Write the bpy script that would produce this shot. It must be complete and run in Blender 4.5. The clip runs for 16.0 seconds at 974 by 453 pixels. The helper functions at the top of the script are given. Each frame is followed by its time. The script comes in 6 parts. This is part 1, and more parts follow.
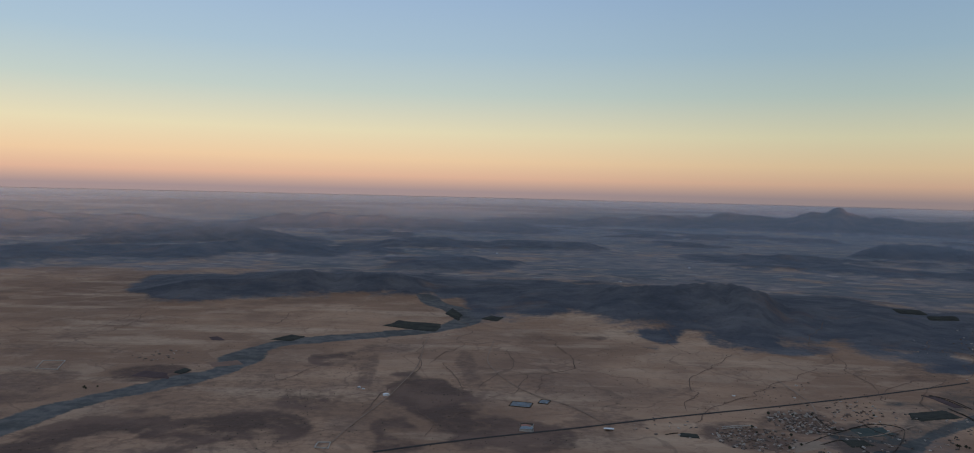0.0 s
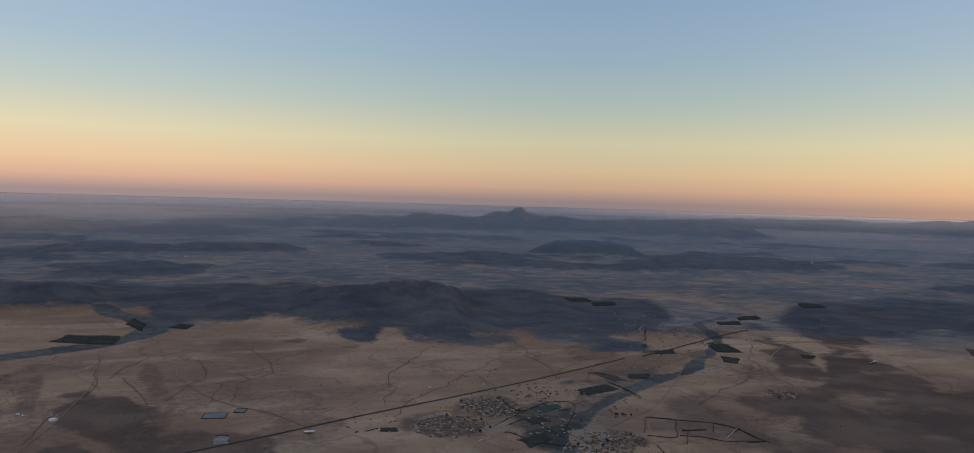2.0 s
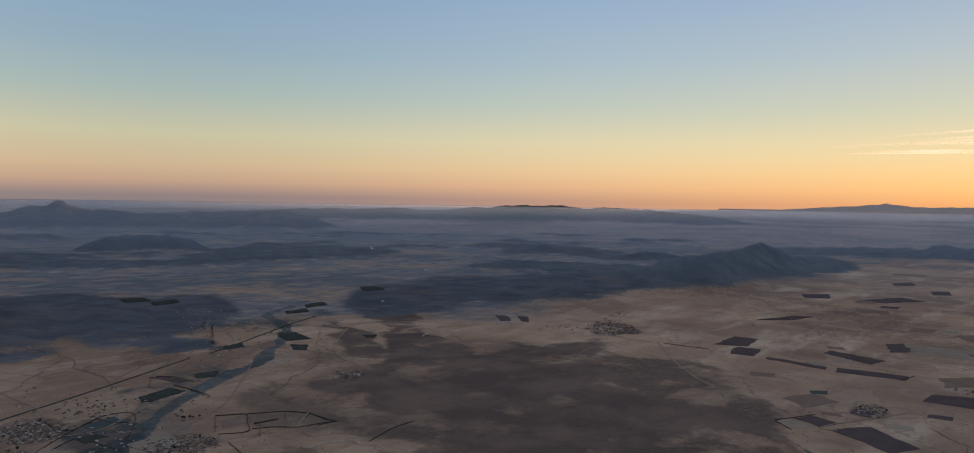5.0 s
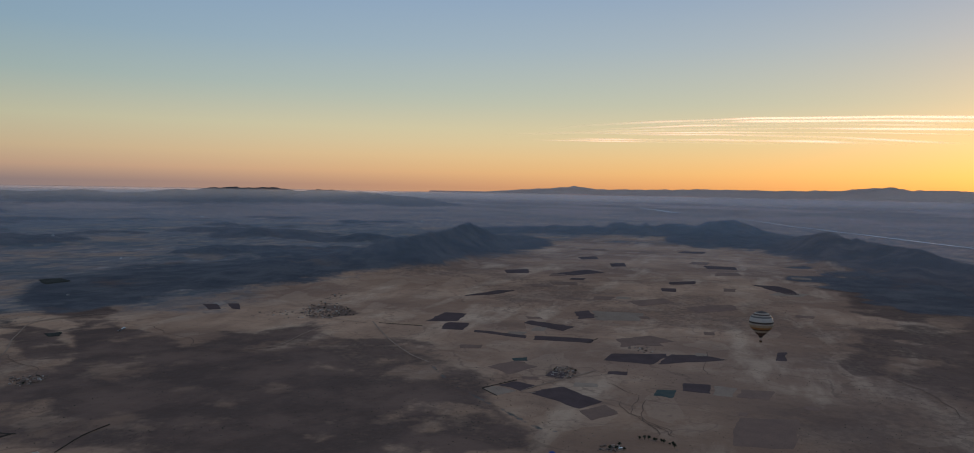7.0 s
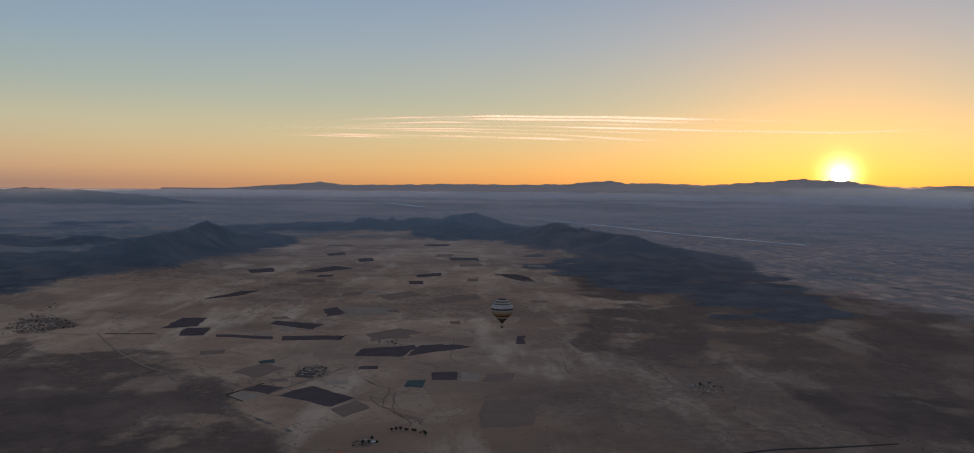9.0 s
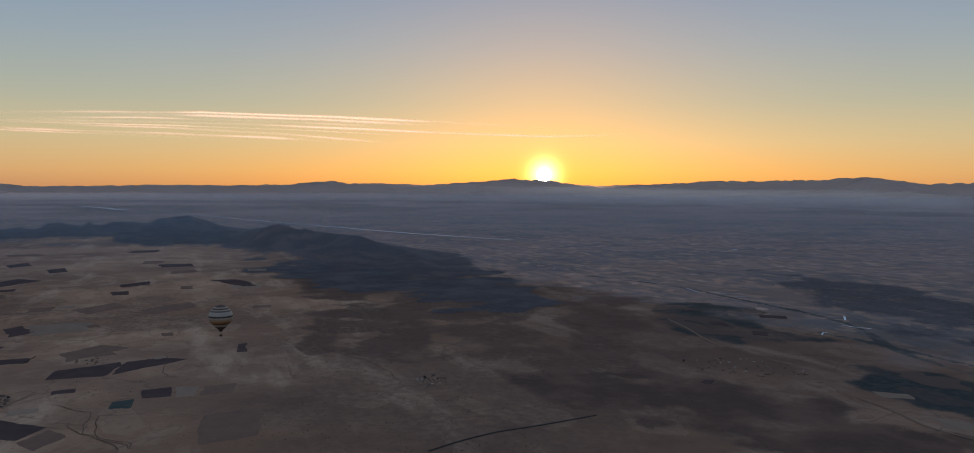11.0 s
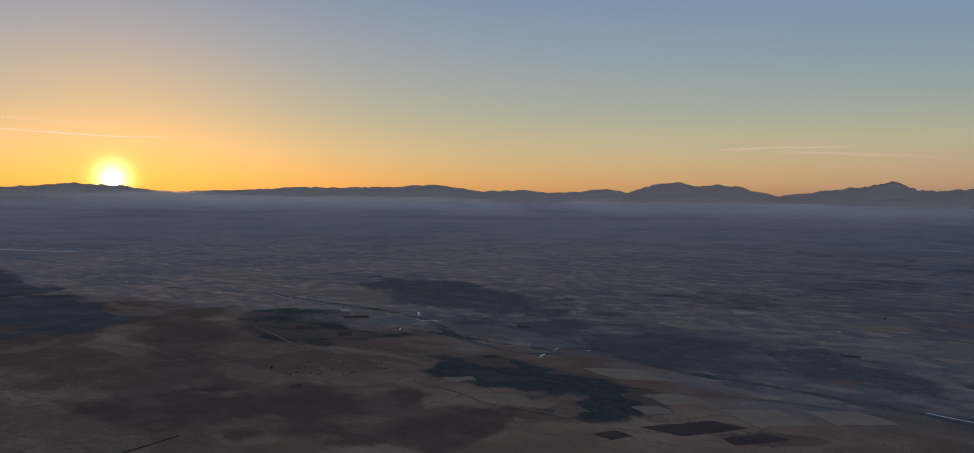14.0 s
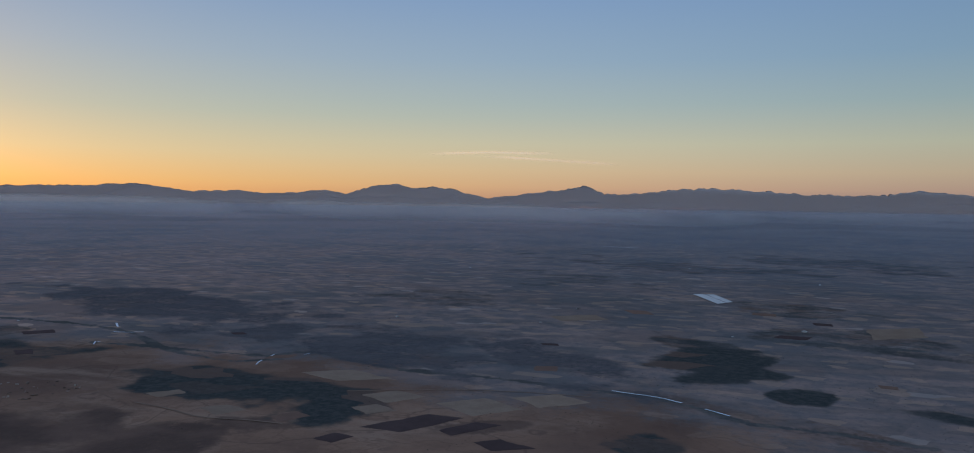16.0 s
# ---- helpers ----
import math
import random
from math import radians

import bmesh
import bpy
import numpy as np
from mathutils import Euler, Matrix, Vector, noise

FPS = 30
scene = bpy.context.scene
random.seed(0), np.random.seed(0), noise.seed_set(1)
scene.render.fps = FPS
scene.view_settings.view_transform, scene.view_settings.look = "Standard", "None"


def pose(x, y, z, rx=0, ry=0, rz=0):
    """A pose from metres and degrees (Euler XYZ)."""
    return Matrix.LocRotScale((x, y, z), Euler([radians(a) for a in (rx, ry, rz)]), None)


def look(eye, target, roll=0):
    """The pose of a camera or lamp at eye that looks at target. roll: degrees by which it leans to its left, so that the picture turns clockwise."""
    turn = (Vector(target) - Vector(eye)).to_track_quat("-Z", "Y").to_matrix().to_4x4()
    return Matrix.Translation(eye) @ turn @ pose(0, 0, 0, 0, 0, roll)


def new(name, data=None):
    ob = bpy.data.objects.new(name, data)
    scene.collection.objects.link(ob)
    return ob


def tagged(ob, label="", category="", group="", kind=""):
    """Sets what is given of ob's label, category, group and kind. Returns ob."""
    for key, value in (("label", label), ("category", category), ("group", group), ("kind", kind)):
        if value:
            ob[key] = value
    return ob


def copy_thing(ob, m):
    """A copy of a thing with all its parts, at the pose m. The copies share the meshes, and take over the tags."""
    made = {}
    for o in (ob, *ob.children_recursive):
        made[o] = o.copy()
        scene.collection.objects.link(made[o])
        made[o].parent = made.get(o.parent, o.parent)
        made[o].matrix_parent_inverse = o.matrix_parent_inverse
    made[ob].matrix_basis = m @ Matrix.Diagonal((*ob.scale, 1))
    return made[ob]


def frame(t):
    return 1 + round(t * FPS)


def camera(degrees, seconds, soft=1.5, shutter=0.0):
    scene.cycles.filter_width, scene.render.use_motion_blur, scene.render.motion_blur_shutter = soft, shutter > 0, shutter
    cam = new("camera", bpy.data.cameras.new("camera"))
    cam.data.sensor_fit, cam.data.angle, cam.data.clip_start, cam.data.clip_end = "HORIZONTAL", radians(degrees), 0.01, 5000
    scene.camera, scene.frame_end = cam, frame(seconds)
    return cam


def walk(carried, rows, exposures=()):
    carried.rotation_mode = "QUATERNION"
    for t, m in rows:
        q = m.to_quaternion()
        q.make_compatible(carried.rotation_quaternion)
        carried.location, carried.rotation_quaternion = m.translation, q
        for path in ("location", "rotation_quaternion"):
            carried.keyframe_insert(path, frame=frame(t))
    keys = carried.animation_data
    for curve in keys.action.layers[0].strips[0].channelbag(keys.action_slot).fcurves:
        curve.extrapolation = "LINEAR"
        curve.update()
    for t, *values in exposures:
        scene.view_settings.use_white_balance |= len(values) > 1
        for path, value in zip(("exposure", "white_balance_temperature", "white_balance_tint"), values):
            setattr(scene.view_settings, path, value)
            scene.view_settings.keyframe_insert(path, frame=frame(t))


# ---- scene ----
cam = camera(63.7, 16.0, soft=1.0)

# The balloon basket hangs still, 500 m up; the view turns from one side of the valley to the other.
EYE = 500.0
TURN = [
    (0, 0.00, -2.51, -1.40),
    (0.5, -5.58, -2.31, -1.57),
    (1, -11.61, -2.19, -1.52),
    (1.5, -16.72, -2.06, -1.66),
    (2, -21.78, -1.94, -1.65),
    (2.5, -27.20, -1.87, -1.60),
    (3, -32.52, -1.81, -1.55),
    (3.5, -38.29, -1.83, -1.44),
    (4, -43.35, -1.84, -1.39),
    (4.2, -45.24, -1.86, -1.38),
    (6.3, -65.90, -2.58, -0.78),
    (6.5, -68.11, -2.76, -1.00),
    (7, -73.42, -2.86, -1.08),
    (7.5, -76.89, -2.84, -1.16),
    (8, -81.01, -2.88, -1.17),
    (8.5, -86.81, -3.00, -0.85),
    (8.7, -88.92, -2.98, -0.74),
    (10.8, -109.25, -2.80, -0.26),
    (11, -111.84, -2.78, -0.28),
    (11.5, -117.41, -2.58, -0.33),
    (12, -121.90, -2.47, -0.36),
    (12.5, -126.17, -2.36, -0.35),
    (13, -130.65, -2.30, -0.30),
    (13.5, -136.24, -2.27, -0.25),
    (14, -141.50, -2.16, -0.46),
    (14.5, -146.02, -2.08, -0.40),
    (15, -151.23, -1.95, -0.63),
    (15.5, -156.90, -1.87, -0.82),
    (16, -161.82, -1.86, -0.83),
]
walk(cam, [(t, pose(0, 0, EYE, 90 + pitch, lean, yaw)) for t, yaw, pitch, lean in TURN],
     exposures=[(0, 0.24, 6750, 11), (3.5, 0.22, 7000, 13), (6.5, 0.03, 6500, 9), (7.0, -0.08, 6450, 9), (8.5, -0.22, 6450, 10), (11, -0.35, 6450, 10),
                (13.5, -0.45, 6350, 10), (14.5, -0.5, 6200, 10), (15.5, -0.46, 6000, 10), (16, -0.22, 5900, 10)])

# ---- world and sun ----
SUN_BEARING, SUN_HEIGHT = 116.0, 1.02      # degrees clockwise from +y, and above the horizon
s_az, s_el = radians(SUN_BEARING), radians(SUN_HEIGHT)
SUN_WAY = Vector((math.sin(s_az) * math.cos(s_el), math.cos(s_az) * math.cos(s_el), math.sin(s_el)))


def srgb(r, g, b):
    """Linear colour from 0..255 screen values."""
    return tuple((c / 255 / 12.92) if c <= 10 else ((c / 255 + 0.055) / 1.055) ** 2.4 for c in (r, g, b)) + (1.0,)


def node(tree, kind, **values):
    n = tree.nodes.new(kind)
    for key, value in values.items():
        if key in n.inputs:
            n.inputs[key].default_value = value
    return n


def ramp(tree, stops):
    n = tree.nodes.new("ShaderNodeValToRGB")
    e = n.color_ramp.elements
    e[0].position, e[0].color = stops[0]
    e[1].position, e[1].color = stops[-1]
    for p, c in stops[1:-1]:
        e.new(p).color = c
    return n


def maths(tree, op, a, b=None, clamp=False):
    n = tree.nodes.new("ShaderNodeMath")
    n.operation, n.use_clamp = op, clamp
    for i, v in enumerate((a, b)):
        if v is None:
            continue
        if isinstance(v, (int, float)):
            n.inputs[i].default_value = v
        else:
            tree.links.new(v, n.inputs[i])
    return n.outputs[0]


def blend(tree, fac, a, b, mode="MIX"):
    n = tree.nodes.new("ShaderNodeMix")
    n.data_type, n.blend_type = "RGBA", mode
    for i, v in ((0, fac), (6, a), (7, b)):
        if isinstance(v, (int, float, tuple)):
            n.inputs[i].default_value = v
        else:
            tree.links.new(v, n.inputs[i])
    return n.outputs[2]


world = bpy.data.worlds.new("dawn_sky")
scene.world = world
world.use_nodes = True
wt = world.node_tree
wt.nodes.clear()
air = wt.nodes.new("ShaderNodeTexSky")
air.sky_type = "NISHITA"
air.sun_disc = False
air.sun_elevation, air.sun_rotation = s_el, s_az
air.air_density, air.dust_density, air.ozone_density, air.altitude = 1.0, 2.0, 1.5, 900
where = wt.nodes.new("ShaderNodeTexCoord").outputs["Generated"]
sep = wt.nodes.new("ShaderNodeSeparateXYZ")
wt.links.new(where, sep.inputs[0])
up = maths(wt, "MULTIPLY", sep.outputs[2], 2.0, True)          # 0 at the horizon, 1 at 30 degrees
deg = 2.0 * math.pi / 180
away = ramp(wt, [(0.0, srgb(152, 136, 139)), (0.45 * deg, srgb(178, 151, 143)), (1.0 * deg, srgb(205, 168, 148)), (2.2 * deg, srgb(217, 188, 157)),
                 (4.2 * deg, srgb(209, 201, 173)), (7 * deg, srgb(174, 188, 186)), (10 * deg, srgb(152, 176, 195)),
                 (15 * deg, srgb(136, 163, 198)), (1.0, srgb(140, 152, 172))])
near = ramp(wt, [(0.0, srgb(244, 170, 98)), (1.2 * deg, srgb(240, 189, 117)), (3.2 * deg, srgb(222, 198, 149)),
                 (6 * deg, srgb(188, 188, 165)), (10 * deg, srgb(164, 175, 182)), (15 * deg, srgb(133, 156, 186)),
                 (1.0, srgb(140, 152, 172))])
for r in (away, near):
    wt.links.new(up, r.inputs[0])
dot = wt.nodes.new("ShaderNodeVectorMath")
dot.operation = "DOT_PRODUCT"
wt.links.new(where, dot.inputs[0])
dot.inputs[1].default_value = SUN_WAY
side = maths(wt, "POWER", maths(wt, "MULTIPLY", maths(wt, "ADD", dot.outputs["Value"], 0.0), 1.0, True), 2.0)
glow_in = maths(wt, "SUBTRACT", 1.0, dot.outputs["Value"])      # 0 towards the sun
halo = maths(wt, "POWER", 2.718, maths(wt, "MULTIPLY", glow_in, -3000.0))
corona = maths(wt, "POWER", 2.718, maths(wt, "MULTIPLY", glow_in, -9000.0))
bloom = maths(wt, "POWER", 2.718, maths(wt, "MULTIPLY", glow_in, -90.0))
disc = maths(wt, "LESS_THAN", glow_in, 1 - math.cos(radians(0.55)))
sky_col = blend(wt, side, away.outputs[0], near.outputs[0])
across = maths(wt, "MULTIPLY", maths(wt, "SUBTRACT", dot.outputs["Value"], 0.06), 2.4)      # the sky is deepest square to the sun
dip = maths(wt, "POWER", 2.718, maths(wt, "MULTIPLY", maths(wt, "MULTIPLY", across, across), -1.0))
sky_col = blend(wt, maths(wt, "MULTIPLY", dip, 0.85), sky_col, blend(wt, 1.0, sky_col, (0.70, 0.765, 0.78, 1), "MULTIPLY"))
sky_col = blend(wt, maths(wt, "MULTIPLY", bloom, 0.2), sky_col, srgb(250, 175, 75))
sky_col = blend(wt, 1.0, sky_col, blend(wt, halo, (0, 0, 0, 1), (0.55, 0.30, 0.06, 1)), "ADD")
sky_col = blend(wt, 1.0, sky_col, blend(wt, corona, (0, 0, 0, 1), (5.0, 3.6, 1.4, 1)), "ADD")
sky_col = blend(wt, 1.0, sky_col, blend(wt, disc, (0, 0, 0, 1), (10, 9, 6.5, 1)), "ADD")
bg_air = node(wt, "ShaderNodeBackground", Strength=0.05)
wt.links.new(air.outputs[0], bg_air.inputs[0])
bg_sky = node(wt, "ShaderNodeBackground", Strength=0.95)
wt.links.new(sky_col, bg_sky.inputs[0])
both = wt.nodes.new("ShaderNodeAddShader")
wt.links.new(bg_air.outputs[0], both.inputs[0])
wt.links.new(bg_sky.outputs[0], both.inputs[1])
wt.links.new(both.outputs[0], wt.nodes.new("ShaderNodeOutputWorld").inputs[0])

sun_data = bpy.data.lights.new("sun", "SUN")
sun_data.energy, sun_data.angle, sun_data.color = 4.0, radians(1.5), (1.0, 0.60, 0.36)
sun_lamp = new("sun", sun_data)
l_el = s_el + radians(0.5)                # the disc and the bright low sky round it
sun_lamp.matrix_world = look((math.sin(s_az) * 3000, math.cos(s_az) * 3000, math.tan(l_el) * 3000), (0, 0, 0))

# ---- materials ----
def material(name):
    m = bpy.data.materials.new(name)
    m.use_nodes = True
    t = m.node_tree
    return m, t, t.nodes["Principled BSDF"]


def noise_of(tree, coord, scale, detail=4.0, rough=0.55, stretch=None):
    n = node(tree, "ShaderNodeTexNoise", Scale=scale, Detail=detail, Roughness=rough)
    if stretch:
        mp = node(tree, "ShaderNodeMapping", Scale=stretch)
        tree.links.new(coord, mp.inputs[0])
        coord = mp.outputs[0]
    tree.links.new(coord, n.inputs["Vector"])
    return n.outputs["Fac"]


def span(tree, value, lo, hi, a=0.0, b=1.0):
    n = tree.nodes.new("ShaderNodeMapRange")
    n.interpolation_type = "SMOOTHSTEP"
    tree.links.new(value, n.inputs[0])
    for i, v in ((1, lo), (2, hi), (3, a), (4, b)):
        n.inputs[i].default_value = v
    return n.outputs[0]


def attribute(tree, name, output):
    n = node(tree, "ShaderNodeAttribute")
    n.attribute_name = name
    return n.outputs[output]


def cells(tree, coord, scale, turn, stretch=(1, 1, 1)):
    """Random colour of roughly square parcels."""
    mp = node(tree, "ShaderNodeMapping", Scale=stretch, Rotation=(0, 0, radians(turn)))
    tree.links.new(coord, mp.inputs[0])
    n = node(tree, "ShaderNodeTexVoronoi", Scale=scale, Randomness=0.8)
    n.voronoi_dimensions, n.distance = "2D", "CHEBYCHEV"
    tree.links.new(mp.outputs[0], n.inputs["Vector"])
    sp = tree.nodes.new("ShaderNodeSeparateColor")
    tree.links.new(n.outputs["Color"], sp.inputs[0])
    return sp.outputs


def creeks(tree, coord, scale, width):
    """1 along thin winding dry creeks."""
    n = node(tree, "ShaderNodeTexNoise", Scale=scale, Detail=5.0, Roughness=0.5, Distortion=0.4)
    tree.links.new(coord, n.inputs["Vector"])
    off = maths(tree, "ABSOLUTE", maths(tree, "SUBTRACT", n.outputs["Fac"], 0.5))
    return span(tree, off, width, width * 0.3)


def land_material():
    """Dry steppe: sand, scrub, farmed plain, orchards and bare rock, mixed by the cover laid on the ground, with
    distance haze painted in; the site gives true kilometres.
    """
    m, t, p = material("dry_land")
    s = attribute(t, "site", "Vector")
    c = t.nodes.new("ShaderNodeSeparateColor")
    t.links.new(attribute(t, "cover", "Color"), c.inputs[0])
    green = attribute(t, "cover", "Alpha")
    g = t.nodes.new("ShaderNodeSeparateColor")
    t.links.new(attribute(t, "tone", "Color"), g.inputs[0])
    broad = noise_of(t, s, 1.1, 5, 0.55)
    mid = noise_of(t, s, 5.0, 7, 0.62)
    fine = noise_of(t, s, 42.0, 6, 0.7)
    specks = noise_of(t, s, 130.0, 3, 0.8)
    lots = cells(t, s, 6.0, 24, (1, 1.7, 1))
    strips = cells(t, s, 4.0, -17, (1, 2.4, 1))
    dry = creeks(t, s, 0.9, 0.0035)
    drift = noise_of(t, s, 2.6, 6, 0.6, (0.45, 1.9, 1))
    sand = blend(t, span(t, broad, 0.40, 0.62), SAND_A, SAND_B)
    sand = blend(t, span(t, noise_of(t, s, 0.7, 5, 0.55), 0.48, 0.62, 0, 0.6), sand, SCRUB_B)
    sand = blend(t, span(t, noise_of(t, s, 1.9, 7, 0.6, (1, 0.55, 1)), 0.52, 0.64, 0, 0.55), sand, SAND_D)
    sand = blend(t, span(t, drift, 0.52, 0.66, 0, 0.6), sand, SAND_C)
    sand = blend(t, span(t, drift, 0.47, 0.33, 0, 0.6), sand, SAND_B)
    sand = blend(t, span(t, mid, 0.50, 0.70, 0, 0.4), sand, SAND_C)
    sand = blend(t, span(t, mid, 0.48, 0.30, 0, 0.3), sand, SAND_D)
    sand = blend(t, span(t, lots[0], 0.55, 0.9, 0, 0.2), sand, SAND_B)
    sand = blend(t, span(t, lots[1], 0.72, 0.9, 0, 0.2), sand, SAND_C)
    sand = blend(t, maths(t, "MULTIPLY", dry, span(t, drift, 0.42, 0.56, 0, 0.35)), sand, SCRUB_A)
    sand = blend(t, maths(t, "MULTIPLY", creeks(t, s, 2.3, 0.006), span(t, mid, 0.44, 0.60, 0, 0.4)), sand, SCRUB_B)
    sand = blend(t, span(t, fine, 0.52, 0.66, 0, 0.22), sand, SAND_D)
    sand = blend(t, span(t, noise_of(t, s, 14.0, 7, 0.68), 0.54, 0.70, 0, 0.3), sand, SAND_B)
    sand = blend(t, maths(t, "MULTIPLY", creeks(t, s, 5.5, 0.016), 0.4), sand, SAND_B)
    sand = blend(t, maths(t, "MULTIPLY", creeks(t, s, 1.4, 0.005), span(t, broad, 0.62, 0.45, 0, 0.4)), sand, SAND_D)
    sand = blend(t, span(t, specks, 0.62, 0.70, 0, 0.5), sand, SCRUB_A)
    # Far sand greyed and paled: distance haze mixed into its colour.
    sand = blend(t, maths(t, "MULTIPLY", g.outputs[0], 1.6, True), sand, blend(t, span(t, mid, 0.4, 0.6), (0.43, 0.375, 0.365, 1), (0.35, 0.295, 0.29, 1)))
    scrub = blend(t, span(t, mid, 0.38, 0.66), SCRUB_A, SCRUB_B)
    scrub = blend(t, span(t, fine, 0.55, 0.8, 0, 0.5), scrub, SAND_B)
    site_xyz = t.nodes.new("ShaderNodeSeparateXYZ")
    t.links.new(s, site_xyz.inputs[0])
    # The sun side of the plain, whose colour is lifted below.
    sunward = maths(t, "MAXIMUM", span(t, site_xyz.outputs[1], 0.4, -1.8), span(t, site_xyz.outputs[0], 7.5, 11.0))
    tan = blend(t, sunward, SAND_A, (0.205, 0.165, 0.155, 1))
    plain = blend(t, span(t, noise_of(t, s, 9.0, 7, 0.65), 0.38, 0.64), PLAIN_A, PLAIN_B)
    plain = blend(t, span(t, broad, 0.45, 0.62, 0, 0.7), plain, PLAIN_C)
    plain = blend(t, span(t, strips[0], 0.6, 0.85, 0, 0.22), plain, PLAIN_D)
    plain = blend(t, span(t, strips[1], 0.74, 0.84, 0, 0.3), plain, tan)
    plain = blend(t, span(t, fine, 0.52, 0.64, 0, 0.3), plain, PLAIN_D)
    plain = blend(t, span(t, noise_of(t, s, 1.3, 7, 0.62), 0.55, 0.63, 0, 0.6), plain, tan)
    small = cells(t, s, 13.0, 12, (1, 1.8, 1))
    plain = blend(t, span(t, small[0], 0.70, 0.86, 0, 0.25), plain, PLAIN_D)
    plain = blend(t, span(t, small[1], 0.84, 0.9, 0, 0.25), plain, SAND_C)
    plain = blend(t, span(t, small[2], 0.985, 0.99, 0, 0.3), plain, (0.55, 0.50, 0.47, 1))
    # Distance haze painted into the far plain's colour.
    plain = blend(t, maths(t, "MULTIPLY", g.outputs[0], 0.85), plain, blend(t, span(t, broad, 0.35, 0.65), HAZED_A, HAZED_B))
    # Warm glow of the air towards the sun, multiplied into the plain's colour.
    plain = blend(t, maths(t, "MULTIPLY", sunward, span(t, site_xyz.outputs[0], 0.6, 4.2, 0.25, 1.0)), plain, blend(t, 1.0, plain, (1.75, 1.42, 1.26, 1), "MULTIPLY"))
    far_south = span(t, site_xyz.outputs[1], -0.5, -1.6)
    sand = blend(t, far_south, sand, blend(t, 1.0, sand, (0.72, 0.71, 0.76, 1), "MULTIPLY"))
    valley = span(t, maths(t, "ADD", site_xyz.outputs[0], maths(t, "MULTIPLY", far_south, -9.0)), 1.2, 3.4)
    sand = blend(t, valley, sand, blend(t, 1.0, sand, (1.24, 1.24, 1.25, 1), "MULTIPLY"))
    rock = blend(t, span(t, mid, 0.34, 0.72), ROCK_A, ROCK_B)
    rock = blend(t, span(t, fine, 0.5, 0.75, 0, 0.5), rock, ROCK_C)
    rock = blend(t, span(t, creeks(t, s, 1.6, 0.03), 0.0, 1.0, 0, 0.25), rock, ROCK_C)
    rock = blend(t, span(t, noise_of(t, s, 2.3, 6, 0.65), 0.55, 0.72, 0, 0.6), rock, SCRUB_B)
    # Browner rock, partly the warm veil near the sun put into its colour.
    rock = blend(t, g.outputs[2], rock, blend(t, span(t, mid, 0.4, 0.65), (0.095, 0.082, 0.088, 1), (0.155, 0.122, 0.118, 1)))
    # Far rock fades to a pale tone, haze put into its colour.
    rock = blend(t, g.outputs[0], rock, HAZED_ROCK)
    trees = blend(t, span(t, fine, 0.4, 0.65), (0.034, 0.042, 0.045, 1), (0.072, 0.076, 0.074, 1))
    trees = blend(t, span(t, lots[2], 0.65, 0.85, 0, 0.6), trees, SCRUB_B)
    ragged = maths(t, "ADD", maths(t, "MULTIPLY", maths(t, "SUBTRACT", mid, 0.5), 1.5), maths(t, "MULTIPLY", maths(t, "SUBTRACT", fine, 0.5), 1.0))

    def torn(cover, lo=0.12, hi=0.88):
        """The cover with a ragged edge, untouched where it is nought or whole."""
        room = maths(t, "MULTIPLY", maths(t, "MULTIPLY", cover, maths(t, "SUBTRACT", 1.15, cover)), 4.0, True)
        return span(t, maths(t, "ADD", cover, maths(t, "MULTIPLY", ragged, room)), lo, hi)

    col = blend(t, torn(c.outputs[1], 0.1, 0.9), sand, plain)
    col = blend(t, maths(t, "MULTIPLY", torn(c.outputs[0]), span(t, noise_of(t, s, 4.3, 7, 0.62, (1, 1.0, 1)), 0.65, 0.53, 0.22, 0.97)), col, scrub)
    streak = noise_of(t, s, 26.0, 5, 0.6)
    gravel = blend(t, span(t, streak, 0.36, 0.62), (0.082, 0.085, 0.088, 1), (0.148, 0.138, 0.132, 1))
    gravel = blend(t, span(t, mid, 0.5, 0.62, 0, 0.7), gravel, (0.062, 0.066, 0.062, 1))
    col = blend(t, torn(attribute(t, "tone", "Alpha"), 0.18, 0.6), col, gravel)
    col = blend(t, torn(green), col, trees)
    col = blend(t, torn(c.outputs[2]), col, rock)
    col = blend(t, g.outputs[1], col, blend(t, maths(t, "MULTIPLY", g.outputs[2], maths(t, "SUBTRACT", 1.0, c.outputs[2])), (0.76, 0.70, 0.70, 1), (0.84, 0.60, 0.45, 1)))
    t.links.new(col, p.inputs["Base Color"])
    p.inputs["Roughness"].default_value = 0.9
    p.inputs["Specular IOR Level"].default_value = 0.2
    bump = node(t, "ShaderNodeBump", Strength=0.6, Distance=50.0)
    t.links.new(maths(t, "MULTIPLY", noise_of(t, s, 6.0, 8, 0.6), maths(t, "MULTIPLY", maths(t, "ADD", c.outputs[2], 0.45), maths(t, "SUBTRACT", 1.0, maths(t, "MULTIPLY", g.outputs[2], 0.75)))), bump.inputs["Height"])
    t.links.new(bump.outputs[0], p.inputs["Normal"])
    return m


